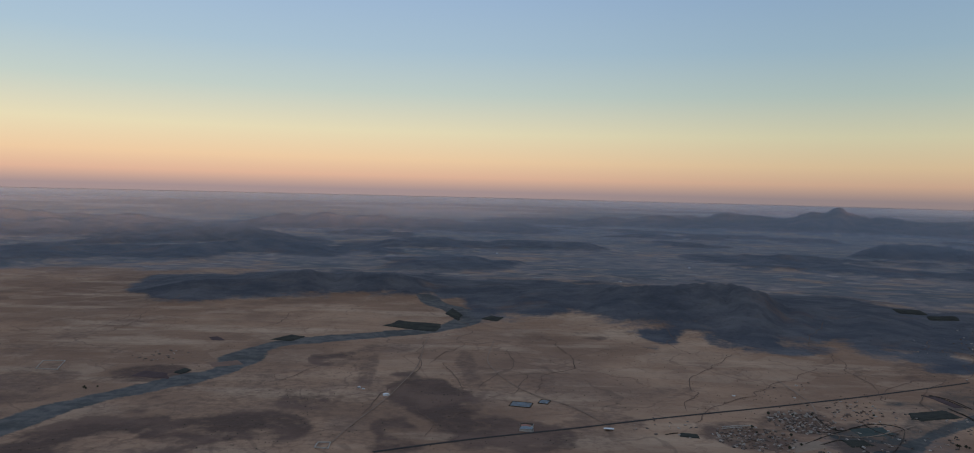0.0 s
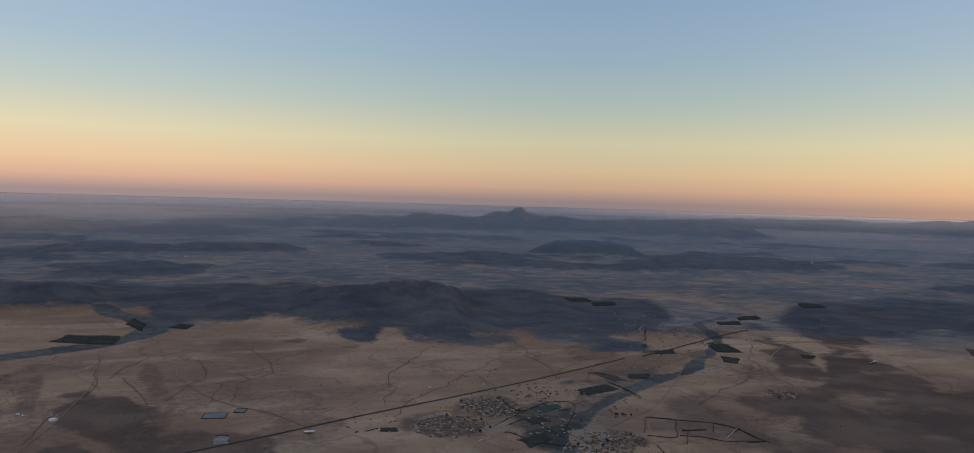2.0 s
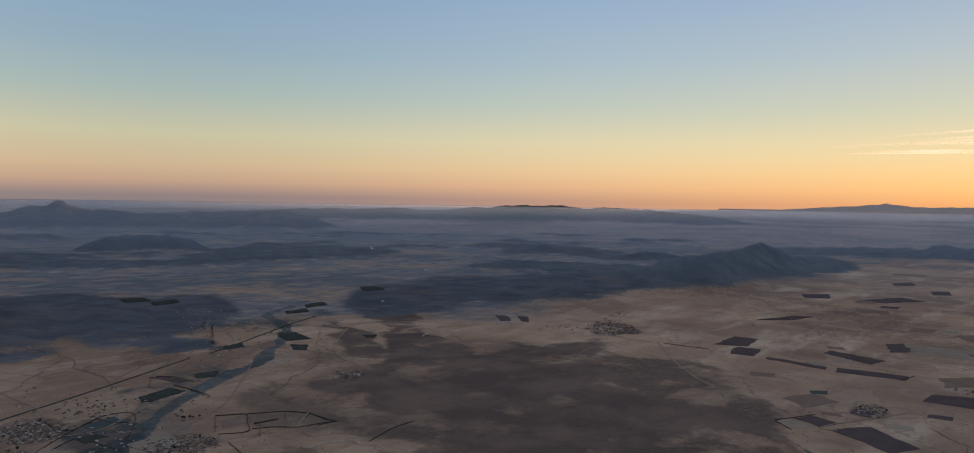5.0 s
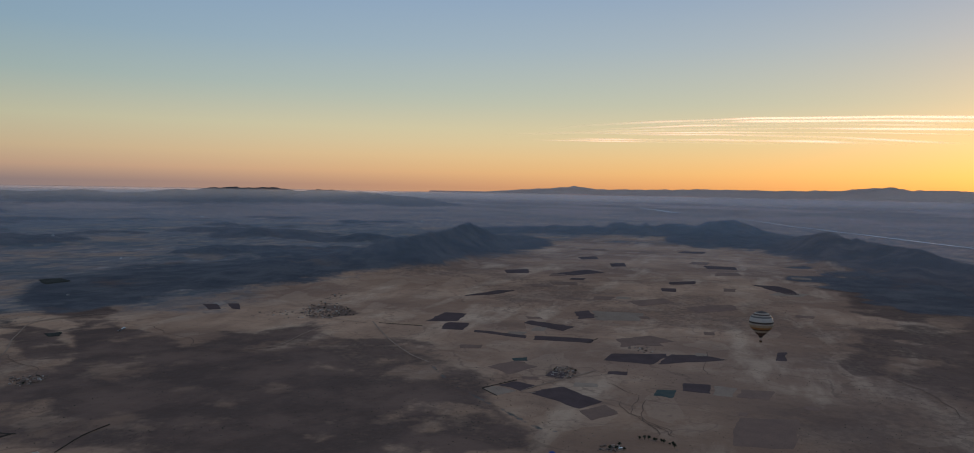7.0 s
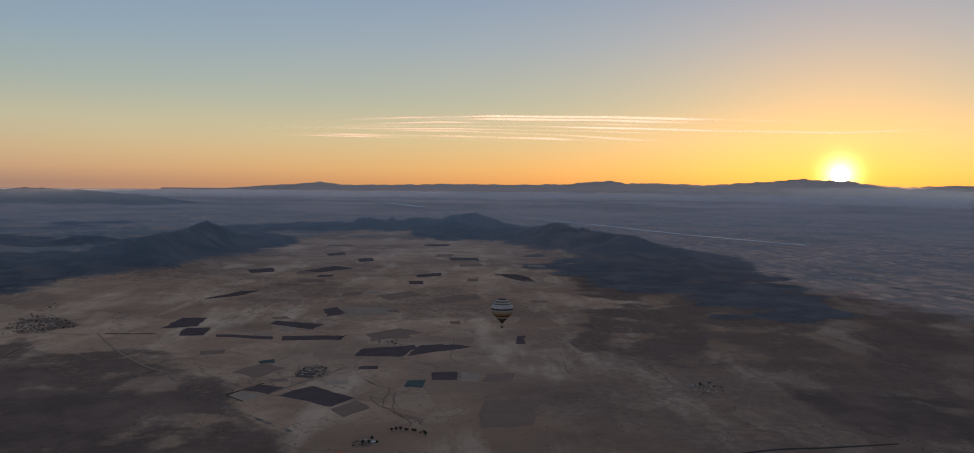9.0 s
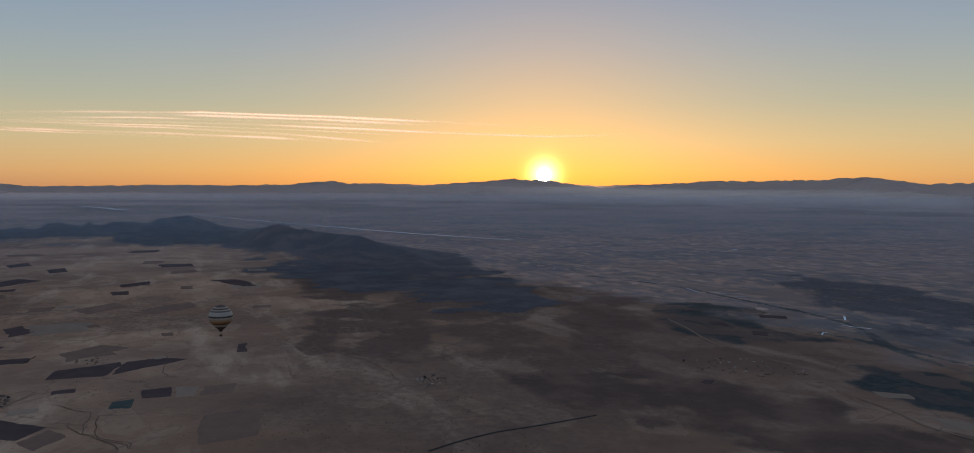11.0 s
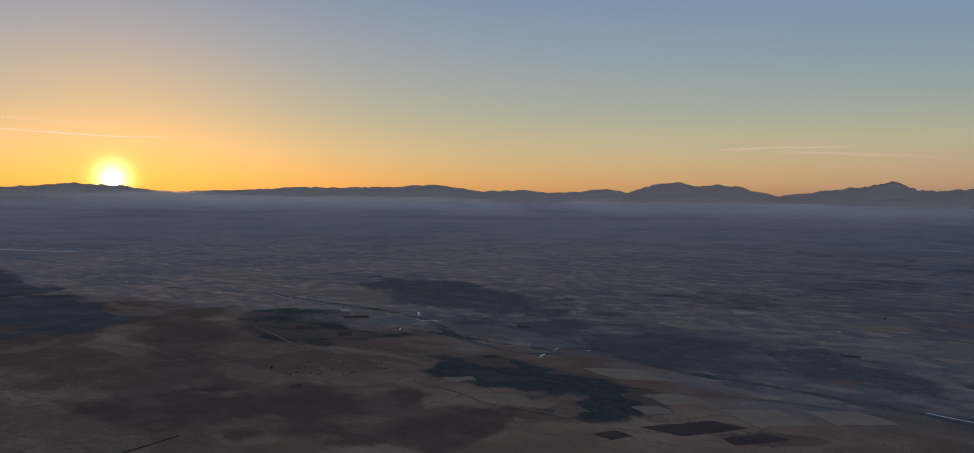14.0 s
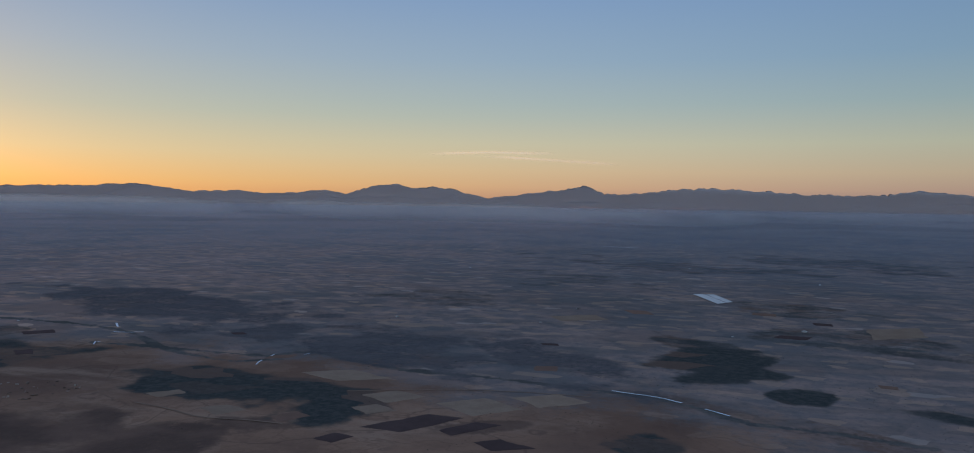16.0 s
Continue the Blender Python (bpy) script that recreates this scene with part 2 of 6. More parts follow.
SAND_A, SAND_B, SAND_C, SAND_D = (0.44, 0.275, 0.180, 1), (0.27, 0.162, 0.108, 1), (0.55, 0.395, 0.28, 1), (0.150, 0.092, 0.070, 1)
SCRUB_A, SCRUB_B = (0.100, 0.064, 0.052, 1), (0.180, 0.112, 0.086, 1)
# Farmed plain, with the blue of distance haze mixed into its tones.
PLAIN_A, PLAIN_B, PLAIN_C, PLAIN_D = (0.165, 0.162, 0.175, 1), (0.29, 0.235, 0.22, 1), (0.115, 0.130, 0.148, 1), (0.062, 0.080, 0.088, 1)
# Far ground tones, paled by the distance haze painted into them.
HAZED_A, HAZED_B = (0.48, 0.43, 0.46, 1), (0.60, 0.515, 0.53, 1)
# Rock blued by distance haze; the last tone is rock paled by it.
ROCK_A, ROCK_B, ROCK_C, HAZED_ROCK = (0.074, 0.081, 0.100, 1), (0.145, 0.142, 0.154, 1), (0.047, 0.053, 0.065, 1), (0.62, 0.54, 0.53, 1)
LAND = land_material()


def rough_material(name, a, b, scale=0.12, roughness=0.85, relief=0.2, metal=0.0):
    """Two tones mixed at two scales over the object, with fine relief; each object a little different."""
    m, t, p = material(name)
    o = node(t, "ShaderNodeTexCoord").outputs["Object"]
    big, small = noise_of(t, o, scale, 4), noise_of(t, o, scale * 9, 5, 0.65)
    rnd = t.nodes.new("ShaderNodeObjectInfo").outputs["Random"]
    col = blend(t, span(t, big, 0.3, 0.7), a, b)
    col = blend(t, span(t, small, 0.45, 0.75, 0, 0.5), col, tuple(v * 0.6 for v in a[:3]) + (1,))
    col = blend(t, maths(t, "MULTIPLY", rnd, 0.3), col, tuple(v * 0.5 for v in b[:3]) + (1,))
    t.links.new(col, p.inputs["Base Color"])
    p.inputs["Roughness"].default_value, p.inputs["Metallic"].default_value = roughness, metal
    p.inputs["Specular IOR Level"].default_value = 0.12 if roughness > 0.7 else 0.5
    bump = node(t, "ShaderNodeBump", Strength=relief, Distance=0.3)
    t.links.new(small, bump.inputs["Height"])
    t.links.new(bump.outputs[0], p.inputs["Normal"])
    return m


PLOUGHED = rough_material("ploughed_earth", (0.085, 0.056, 0.057, 1), (0.115, 0.077, 0.075, 1), 0.02)
FALLOW = rough_material("fallow_earth", (0.22, 0.14, 0.11, 1), (0.27, 0.17, 0.13, 1), 0.02)
STUBBLE = rough_material("stubble", (0.37, 0.28, 0.215, 1), (0.31, 0.225, 0.17, 1), 0.02)
IRRIGATED = rough_material("irrigated_crop", (0.05, 0.075, 0.075, 1), (0.085, 0.10, 0.09, 1), 0.03)
ORCHARD = rough_material("orchard_leaves", (0.034, 0.035, 0.030, 1), (0.06, 0.06, 0.05, 1), 0.05)
GRAVEL = rough_material("river_gravel", (0.20, 0.17, 0.15, 1), (0.095, 0.10, 0.098, 1), 0.03)
ASPHALT = rough_material("asphalt", (0.05, 0.045, 0.045, 1), (0.065, 0.058, 0.055, 1), 0.05)
DIRT = rough_material("pale_dirt", (0.36, 0.26, 0.195, 1), (0.29, 0.205, 0.155, 1), 0.03)
HEDGE = rough_material("hedge_leaves", (0.055, 0.048, 0.040, 1), (0.085, 0.070, 0.058, 1), 0.2)
BRUSH = rough_material("gully_brush", (0.15, 0.098, 0.075, 1), (0.20, 0.132, 0.10, 1), 0.05)
ADOBE = rough_material("adobe", (0.27, 0.19, 0.15, 1), (0.20, 0.14, 0.115, 1), 0.3)
PLASTER = rough_material("whitewash", (0.58, 0.53, 0.48, 1), (0.42, 0.37, 0.33, 1), 0.3)
FLAT_ROOF = rough_material("roof_screed", (0.18, 0.145, 0.13, 1), (0.30, 0.25, 0.225, 1), 0.3)
DARK_WOOD = rough_material("dark_wood", (0.06, 0.045, 0.035, 1), (0.09, 0.065, 0.05, 1), 2.0)
PLASTIC = rough_material("greenhouse_plastic", (0.84, 0.84, 0.84, 1), (0.76, 0.77, 0.78, 1), 0.2, 0.2)
BLUE_ROOF = rough_material("blue_sheet", (0.11, 0.16, 0.20, 1), (0.20, 0.25, 0.29, 1), 0.3, 0.4)
RED_ROOF = rough_material("terracotta_sheet", (0.42, 0.17, 0.11, 1), (0.34, 0.14, 0.10, 1), 0.3, 0.6)
BARK = rough_material("bark", (0.10, 0.075, 0.055, 1), (0.14, 0.10, 0.075, 1), 1.5)
LEAF = rough_material("leaves", (0.040, 0.048, 0.034, 1), (0.065, 0.07, 0.048, 1), 0.8)
WICKER = rough_material("wicker", (0.09, 0.06, 0.04, 1), (0.14, 0.09, 0.06, 1), 6.0)
STEEL = rough_material("steel", (0.25, 0.25, 0.26, 1), (0.32, 0.32, 0.33, 1), 3.0, 0.4, 0.05, 1.0)


def rubble_material():
    """Mud walls, plaster and brush, each piece its own tone."""
    m, t, p = material("mud_and_plaster")
    isle = t.nodes.new("ShaderNodeNewGeometry").outputs["Random Per Island"]
    tones = ramp(t, [(0.0, (0.09, 0.07, 0.062, 1)), (0.45, (0.15, 0.115, 0.098, 1)), (0.6, (0.30, 0.22, 0.18, 1)), (0.85, (0.42, 0.35, 0.30, 1)), (1.0, (0.56, 0.52, 0.48, 1))])
    t.links.new(isle, tones.inputs[0])
    o = node(t, "ShaderNodeTexCoord").outputs["Object"]
    col = blend(t, span(t, noise_of(t, o, 0.9, 4), 0.4, 0.7, 0, 0.4), tones.outputs[0], (0.10, 0.08, 0.07, 1))
    t.links.new(col, p.inputs["Base Color"])
    p.inputs["Roughness"].default_value = 0.9
    return m


RUBBLE = rubble_material()


def water_material():
    m, t, p = material("still_water")
    p.inputs["Base Color"].default_value = (0.80, 0.82, 0.85, 1)
    p.inputs["Roughness"].default_value, p.inputs["Metallic"].default_value = 0.05, 0.9
    o = node(t, "ShaderNodeTexCoord").outputs["Object"]
    bump = node(t, "ShaderNodeBump", Strength=0.04, Distance=0.2)
    t.links.new(noise_of(t, o, 0.2, 3), bump.inputs["Height"])
    t.links.new(bump.outputs[0], p.inputs["Normal"])
    return m


WATER = water_material()


def fabric(name, colour):
    """Balloon cloth: daylight shines a little through it."""
    m, t, p = material(name)
    o = node(t, "ShaderNodeTexCoord").outputs["Object"]
    col = blend(t, span(t, noise_of(t, o, 0.35, 4), 0.3, 0.7, 0, 0.35), colour, tuple(v * 0.7 for v in colour[:3]) + (1,))
    t.links.new(col, p.inputs["Base Color"])
    p.inputs["Roughness"].default_value = 0.6
    thin = t.nodes.new("ShaderNodeBsdfTranslucent")
    t.links.new(col, thin.inputs[0])
    mix = node(t, "ShaderNodeMixShader", Fac=0.2)
    t.links.new(p.outputs[0], mix.inputs[1])
    t.links.new(thin.outputs[0], mix.inputs[2])
    t.links.new(mix.outputs[0], t.nodes["Material Output"].inputs[0])
    return m


def vapour(name, colour, through_light):
    """Thin cloud: mostly clear, the veil says how dense."""
    m, t, p = material(name)
    t.nodes.remove(p)
    veil = attribute(t, "veil", "Fac")
    clear = t.nodes.new("ShaderNodeBsdfTransparent")
    lit = node(t, "ShaderNodeBsdfDiffuse", Color=colour)
    thin = node(t, "ShaderNodeBsdfTranslucent", Color=colour)
    body = node(t, "ShaderNodeMixShader", Fac=through_light)
    t.links.new(lit.outputs[0], body.inputs[1])
    t.links.new(thin.outputs[0], body.inputs[2])
    mix = t.nodes.new("ShaderNodeMixShader")
    t.links.new(veil, mix.inputs[0])
    t.links.new(clear.outputs[0], mix.inputs[1])
    t.links.new(body.outputs[0], mix.inputs[2])
    t.links.new(mix.outputs[0], t.nodes["Material Output"].inputs[0])
    return m


CIRRUS = vapour("cirrus", (1.0, 1.0, 1.0, 1), 0.9)
MIST = vapour("mist", (1.0, 0.93, 0.88, 1), 0.85)
# Colours of the added sheets that stand in for the air's haze.
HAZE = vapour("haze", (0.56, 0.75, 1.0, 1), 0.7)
FAR_HAZE = vapour("far_haze", (0.78, 0.72, 0.72, 1), 0.85)

# ---- the land ----
NEAR, RIM = 2200.0, 4900.0


def fold(x, y, z):
    """True metres to the model: as it is up to NEAR, then drawn in along the line from the eye, so that 100 km of country ends at RIM."""
    x, y, z = (np.asarray(v, dtype=float) for v in (x, y, z))
    r = np.maximum(np.hypot(x, y), 1e-6)
    far = np.maximum(r - NEAR, 0)
    k = np.where(r > NEAR, (NEAR + far / (1 + far / (RIM - NEAR))) / r, 1.0)
    return x * k, y * k, EYE + (z - EYE) * k


def at(bearing, below):
    """True x, y of level ground seen from the basket at that bearing and that many degrees below the horizon."""
    r = EYE / math.tan(radians(below))
    return r * math.sin(radians(bearing)), r * math.cos(radians(bearing))


def hash2(ix, iy, seed):
    h = (ix * 374761393 + iy * 668265263 + seed * 1274126177) & 0xFFFFFFFF
    h = ((h ^ (h >> 13)) * 1103515245) & 0xFFFFFFFF
    return ((h ^ (h >> 16)) & 0xFFFF) / 65535.0


def bumps(x, y, size, seed=1, octaves=4):
    """Smooth noise, 0 to 1, with forms about size metres across."""
    total, amp, weight = 0.0, 1.0, 0.0
    for o in range(octaves):
        u, v = x / size + 1000.3 + 17 * o, y / size + 1000.7 + 31 * o
        iu, iv = np.floor(u).astype(np.int64), np.floor(v).astype(np.int64)
        fu, fv = u - iu, v - iv
        fu, fv = fu * fu * (3 - 2 * fu), fv * fv * (3 - 2 * fv)
        a, b = hash2(iu, iv, seed + o), hash2(iu + 1, iv, seed + o)
        c, d = hash2(iu, iv + 1, seed + o), hash2(iu + 1, iv + 1, seed + o)
        total = total + amp * (a + (b - a) * fu + (c - a) * fv + (a - b - c + d) * fu * fv)
        weight += amp
        amp, size = amp * 0.5, size * 0.5
    return total / weight


def ridged(x, y, size, seed=1, octaves=4):
    """0 in the creases to 1 on the spurs: noise folded at every size."""
    total, weight, amp = 0.0, 0.0, 1.0
    for o in range(octaves):
        total = total + amp * np.minimum(1, 2.4 * np.abs(2 * bumps(x, y, size, seed + 7 * o, 1) - 1))
        weight, amp, size = weight + amp, amp * 0.55, size * 0.48
    return total / weight


def smooth(a, b, v):
    u = np.clip((v - a) / (b - a), 0, 1)
    return u * u * (3 - 2 * u)


RIDGES = []


def ridge(distance, front, back, crest):
    """A chain of hills: the crest's bearings and heights over the horizon (degrees), its distance and the depth of its two flanks."""
    RIDGES.append((distance, front, back, crest))


ridge(6300, 800, 900, [(-33.8, -4.18), (-31.8, -4.10), (-30.8, -4.00), (-29.8, -3.89), (-28.4, -3.91), (-27.5, -4.08), (-26.6, -4.21), (-25.2, -4.01), (-24.2, -4.06), (-23.5, -4.23), (-21.3, -4.03), (-19.3, -3.90), (-18.3, -3.94), (-17.5, -3.76), (-16.8, -3.59), (-16.1, -3.49), (-15.7, -3.62), (-15.0, -3.70), (-13.5, -4.00), (-12.2, -4.52)])
ridge(9950, 1190, 2980, [(-33.7, -1.65), (-32.5, -1.64), (-31.8, -1.67), (-31.0, -1.66), (-30.3, -1.85), (-29.8, -1.77), (-28.8, -1.99), (-27.9, -1.95), (-26.6, -2.10), (-25.7, -2.13), (-24.6, -1.99), (-23.9, -2.03), (-23.1, -2.19), (-21.7, -2.30)])
ridge(4090, 610, 1020, [(-22.4, -6.79), (-20.9, -6.57), (-19.7, -6.42), (-18.1, -6.48), (-16.8, -6.36), (-15.6, -6.20), (-14.7, -5.98), (-13.9, -5.89), (-13.0, -5.81), (-12.2, -5.89), (-11.3, -6.07), (-10.6, -6.24), (-9.9, -6.06), (-9.1, -5.92), (-8.2, -6.05), (-7.6, -6.09), (-7.1, -5.90), (-6.2, -6.11), (-5.5, -6.29), (-3.7, -6.62)])
ridge(3960, 480, 790, [(-2.7, -7.32), (-0.9, -7.06), (1.4, -6.78), (4.1, -6.79), (6.4, -7.25)])
ridge(3630, 871, 1089, [(1.2, -7.71, 3796), (3.3, -7.19, 3761), (6.8, -6.91, 3703), (10.4, -6.51, 3648), (14.0, -6.21, 3630), (17.2, -5.90, 3614), (19.9, -6.49, 3600), (21.3, -7.34, 3589), (24.9, -7.41, 3559), (28.5, -7.67, 3529), (32.4, -8.38, 3500)])
ridge(10390, 1250, 2080, [(-18.5, -2.69), (-17.3, -2.42), (-16.1, -2.10), (-15.2, -1.95), (-14.7, -1.77), (-14.2, -1.72), (-13.5, -1.84), (-13.1, -1.96), (-12.4, -1.82), (-11.9, -1.67), (-11.3, -1.66), (-10.5, -1.92), (-9.1, -1.85), (-8.3, -1.87), (-7.7, -1.77), (-7.1, -1.90), (-6.5, -2.02), (-5.1, -2.08), (-4.4, -2.11), (-3.9, -1.96), (-3.2, -2.04), (-2.6, -2.07), (-1.7, -2.23), (0.1, -2.19), (3.0, -2.25)])
ridge(13510, 1890, 3380, [(2.1, -2.14), (4.4, -1.99), (5.5, -1.91), (6.6, -1.93), (7.5, -1.72), (8.3, -1.60), (9.1, -1.54), (10.0, -1.65), (10.6, -1.63), (11.5, -1.42), (12.0, -1.36), (12.5, -1.26), (13.5, -1.41), (14.0, -1.35), (14.4, -1.24), (15.4, -1.39), (15.8, -1.25), (16.4, -1.10), (17.2, -0.98), (17.8, -1.05), (18.3, -1.12), (18.8, -1.02), (19.5, -1.13), (20.1, -1.23), (20.9, -1.25), (21.5, -1.15), (21.8, -1.01), (22.2, -0.79), (22.5, -0.65), (22.8, -0.68), (23.1, -0.80), (23.4, -0.75), (23.7, -0.57), (24.1, -0.43), (24.5, -0.55), (24.8, -0.70), (25.2, -0.85), (26.1, -1.03), (27.1, -0.99), (27.9, -1.08), (28.4, -1.18), (29.6, -1.21), (31.9, -1.08), (32.2, -1.02), (35.4, -0.99), (39.0, -0.77)])
ridge(7140, 570, 710, [(-9.5, -4.18), (-6.9, -3.51), (-4.2, -3.92), (-2.4, -4.15)])
ridge(6690, 600, 670, [(15.1, -4.52), (16.3, -4.24), (17.6, -4.05), (18.3, -3.80), (19.0, -3.89), (20.0, -3.89), (20.9, -3.67), (21.8, -3.84), (23.2, -4.10)])
ridge(7810, 550, 780, [(37.7, -3.93), (40.0, -3.47), (42.3, -3.76)])
ridge(8450, 680, 850, [(54.2, -3.64), (56.6, -3.10), (59.5, -3.35)])
ridge(5205, 1041, 1561, [(45.3, -8.11, 4016), (48.6, -7.37, 4195), (52.5, -6.66, 4406), (55.5, -6.03, 4568), (56.5, -5.74, 4621), (57.4, -5.53, 4663), (58.2, -5.37, 4703), (59.1, -5.33, 4740), (59.9, -5.64, 4777), (60.8, -5.38, 4815), (61.7, -5.11, 4853), (62.8, -4.84, 4905), (63.4, -4.66, 4937), (64.5, -4.48, 4991), (65.2, -4.25, 5023), (66.1, -3.88, 5128), (67.0, -3.64, 5236), (67.6, -3.68, 5316), (68.3, -3.49, 5397), (68.8, -3.53, 5452), (69.3, -3.30, 5543), (69.7, -3.38, 5605), (70.2, -3.19, 5697), (70.8, -3.05, 5798), (71.2, -2.95, 5891), (71.7, -2.71, 5996), (72.0, -2.66, 6071), (72.3, -2.57, 6143), (72.8, -2.79, 6248), (73.1, -2.96, 6338), (74.0, -3.35, 6569), (75.6, -3.82, 7011)])
ridge(8900, 800, 1630, [(73.5, -3.45), (74.2, -3.26), (75.3, -3.24), (76.2, -3.03), (76.9, -2.79), (77.7, -2.73), (78.5, -2.58), (79.2, -2.70), (80.1, -2.68), (80.9, -2.57), (81.7, -2.73), (82.1, -2.67), (82.5, -2.43), (82.9, -2.38), (83.2, -2.24), (83.6, -2.36), (84.1, -2.48), (84.5, -2.56), (84.9, -2.33), (85.2, -2.50), (85.6, -2.57), (86.2, -2.38), (86.9, -2.27), (87.5, -2.30), (88.4, -2.40), (88.9, -2.21), (89.3, -2.07), (89.7, -2.01), (90.1, -1.87), (90.4, -1.95), (90.9, -1.93), (91.4, -2.09), (91.8, -2.16), (92.3, -2.36), (92.9, -2.56)])
ridge(6608, 1300, 1982, [(88.6, -3.53, 8135), (89.5, -3.42, 8051), (90.1, -3.39, 7989), (90.7, -3.20, 7926), (91.3, -3.09, 7873), (91.8, -3.24, 7823), (92.2, -3.19, 7772), (92.5, -3.09, 7720), (93.2, -3.27, 7606), (93.8, -3.42, 7499), (94.5, -3.26, 7321), (95.0, -2.99, 7186), (95.5, -2.84, 7062), (96.1, -2.69, 6934), (96.6, -2.63, 6802), (97.1, -2.61, 6719), (97.7, -2.75, 6624), (98.4, -3.05, 6503), (98.7, -2.92, 6472), (98.8, -2.87, 6446), (99.1, -3.02, 6411), (99.5, -3.12, 6349), (100.6, -3.23, 6199), (102.4, -3.45, 5959), (105.8, -4.45, 5520), (108.5, -5.6, 5100)])
ridge(7140, 360, 710, [(61.7, -4.13), (63.8, -3.50), (65.6, -3.48), (67.9, -3.99)])
ridge(7570, 380, 760, [(54.9, -3.79), (56.9, -3.01), (58.6, -3.26), (59.9, -3.79)])
ridge(20910, 3140, 6270, [(37.7, -0.98), (38.3, -0.92), (39.0, -0.81), (39.7, -0.70), (40.4, -0.82), (41.3, -0.71), (42.4, -0.73), (43.6, -0.74), (44.7, -0.71), (45.4, -0.65), (46.1, -0.58), (47.4, -0.73), (48.2, -0.79), (49.8, -0.71), (50.6, -0.59), (51.9, -0.47), (53.0, -0.48), (53.6, -0.38), (54.4, -0.27), (55.1, -0.29), (55.7, -0.27), (56.3, -0.34), (57.0, -0.32), (57.8, -0.26), (58.6, -0.28), (59.4, -0.43), (60.2, -0.45), (60.9, -0.38), (61.7, -0.32), (62.6, -0.37), (63.6, -0.42), (65.1, -0.54), (66.5, -0.69), (68.7, -0.82)])
ridge(70000, 14000, 21000, [(73.2, -0.28), (77.3, 0.02), (79.8, 0.25), (81.4, 0.05), (84.9, 0.07), (89.6, 0.21), (93.7, 0.15), (97.9, 0.28), (100.5, 0.52), (101.9, 0.35)])
ridge(60000, 12000, 18000, [(99.2, 0.19), (100.4, 0.47), (101.8, 0.30), (104.4, 0.36), (107.1, 0.28), (109.8, 0.43), (112.6, 0.67), (113.9, 0.77), (116.2, 0.64), (118.0, 0.38), (119.8, 0.25), (124.6, 0.41), (127.6, 0.63), (130.9, 0.68), (134.8, 0.73), (137.4, 0.89), (138.9, 0.69), (141.0, 0.29)])
ridge(55000, 13750, 16500, [(137.7, 0.81), (141.2, 0.33), (144.3, 0.52), (146.8, 0.35), (150.1, 0.67), (151.7, 0.46), (153.2, 0.92), (155.1, 1.25), (156.3, 0.92), (157.7, 0.99), (159.5, 0.87), (159.8, 0.70), (161.9, 0.23), (164.8, 0.59), (167.1, 0.94), (168.8, 1.23), (170.2, 0.75), (171.5, 0.63), (174.1, 0.89), (177.1, 1.14), (180.8, 1.00), (184.0, 0.82), (187.1, 0.68), (189.3, 0.87), (190.7, 1.12), (193.6, 0.82), (195.9, 0.69)])
ridge(8700, 900, 1000, [(-31.8, -2.40), (-30.5, -2.52), (-29.8, -2.44), (-29.1, -2.24), (-28.6, -2.31), (-27.9, -2.51), (-27.2, -2.30), (-26.6, -2.26), (-25.9, -2.42), (-24.8, -2.45), (-23.7, -2.61), (-22.5, -2.56), (-20.9, -2.67), (-19.3, -2.70)])
ridge(7450, 700, 900, [(-22.9, -3.40), (-21.3, -2.97), (-20.6, -2.75), (-19.9, -2.62), (-19.4, -2.74), (-18.9, -2.65), (-18.0, -2.60), (-16.9, -2.72), (-16.0, -2.93), (-15.2, -3.05), (-13.9, -3.34), (-12.6, -3.68)])
ridge(7300, 420, 500, [(-27.7, -3.75), (-26.6, -3.56), (-25.8, -3.31), (-25.3, -3.23), (-24.8, -3.36), (-23.9, -3.61)])
ridge(9500, 420, 500, [(9.4, -2.96), (10.2, -2.76), (11.6, -2.58), (12.4, -2.64), (13.5, -2.82)])
ridge(8200, 300, 400, [(14.2, -3.59), (14.7, -3.39), (15.3, -3.19), (15.8, -3.35), (16.6, -3.53)])
ridge(7700, 450, 500, [(26.1, -2.98), (27.0, -2.73), (27.9, -2.61), (28.6, -2.69), (29.3, -2.73), (30.2, -2.57), (30.9, -2.65), (32.0, -2.78)])


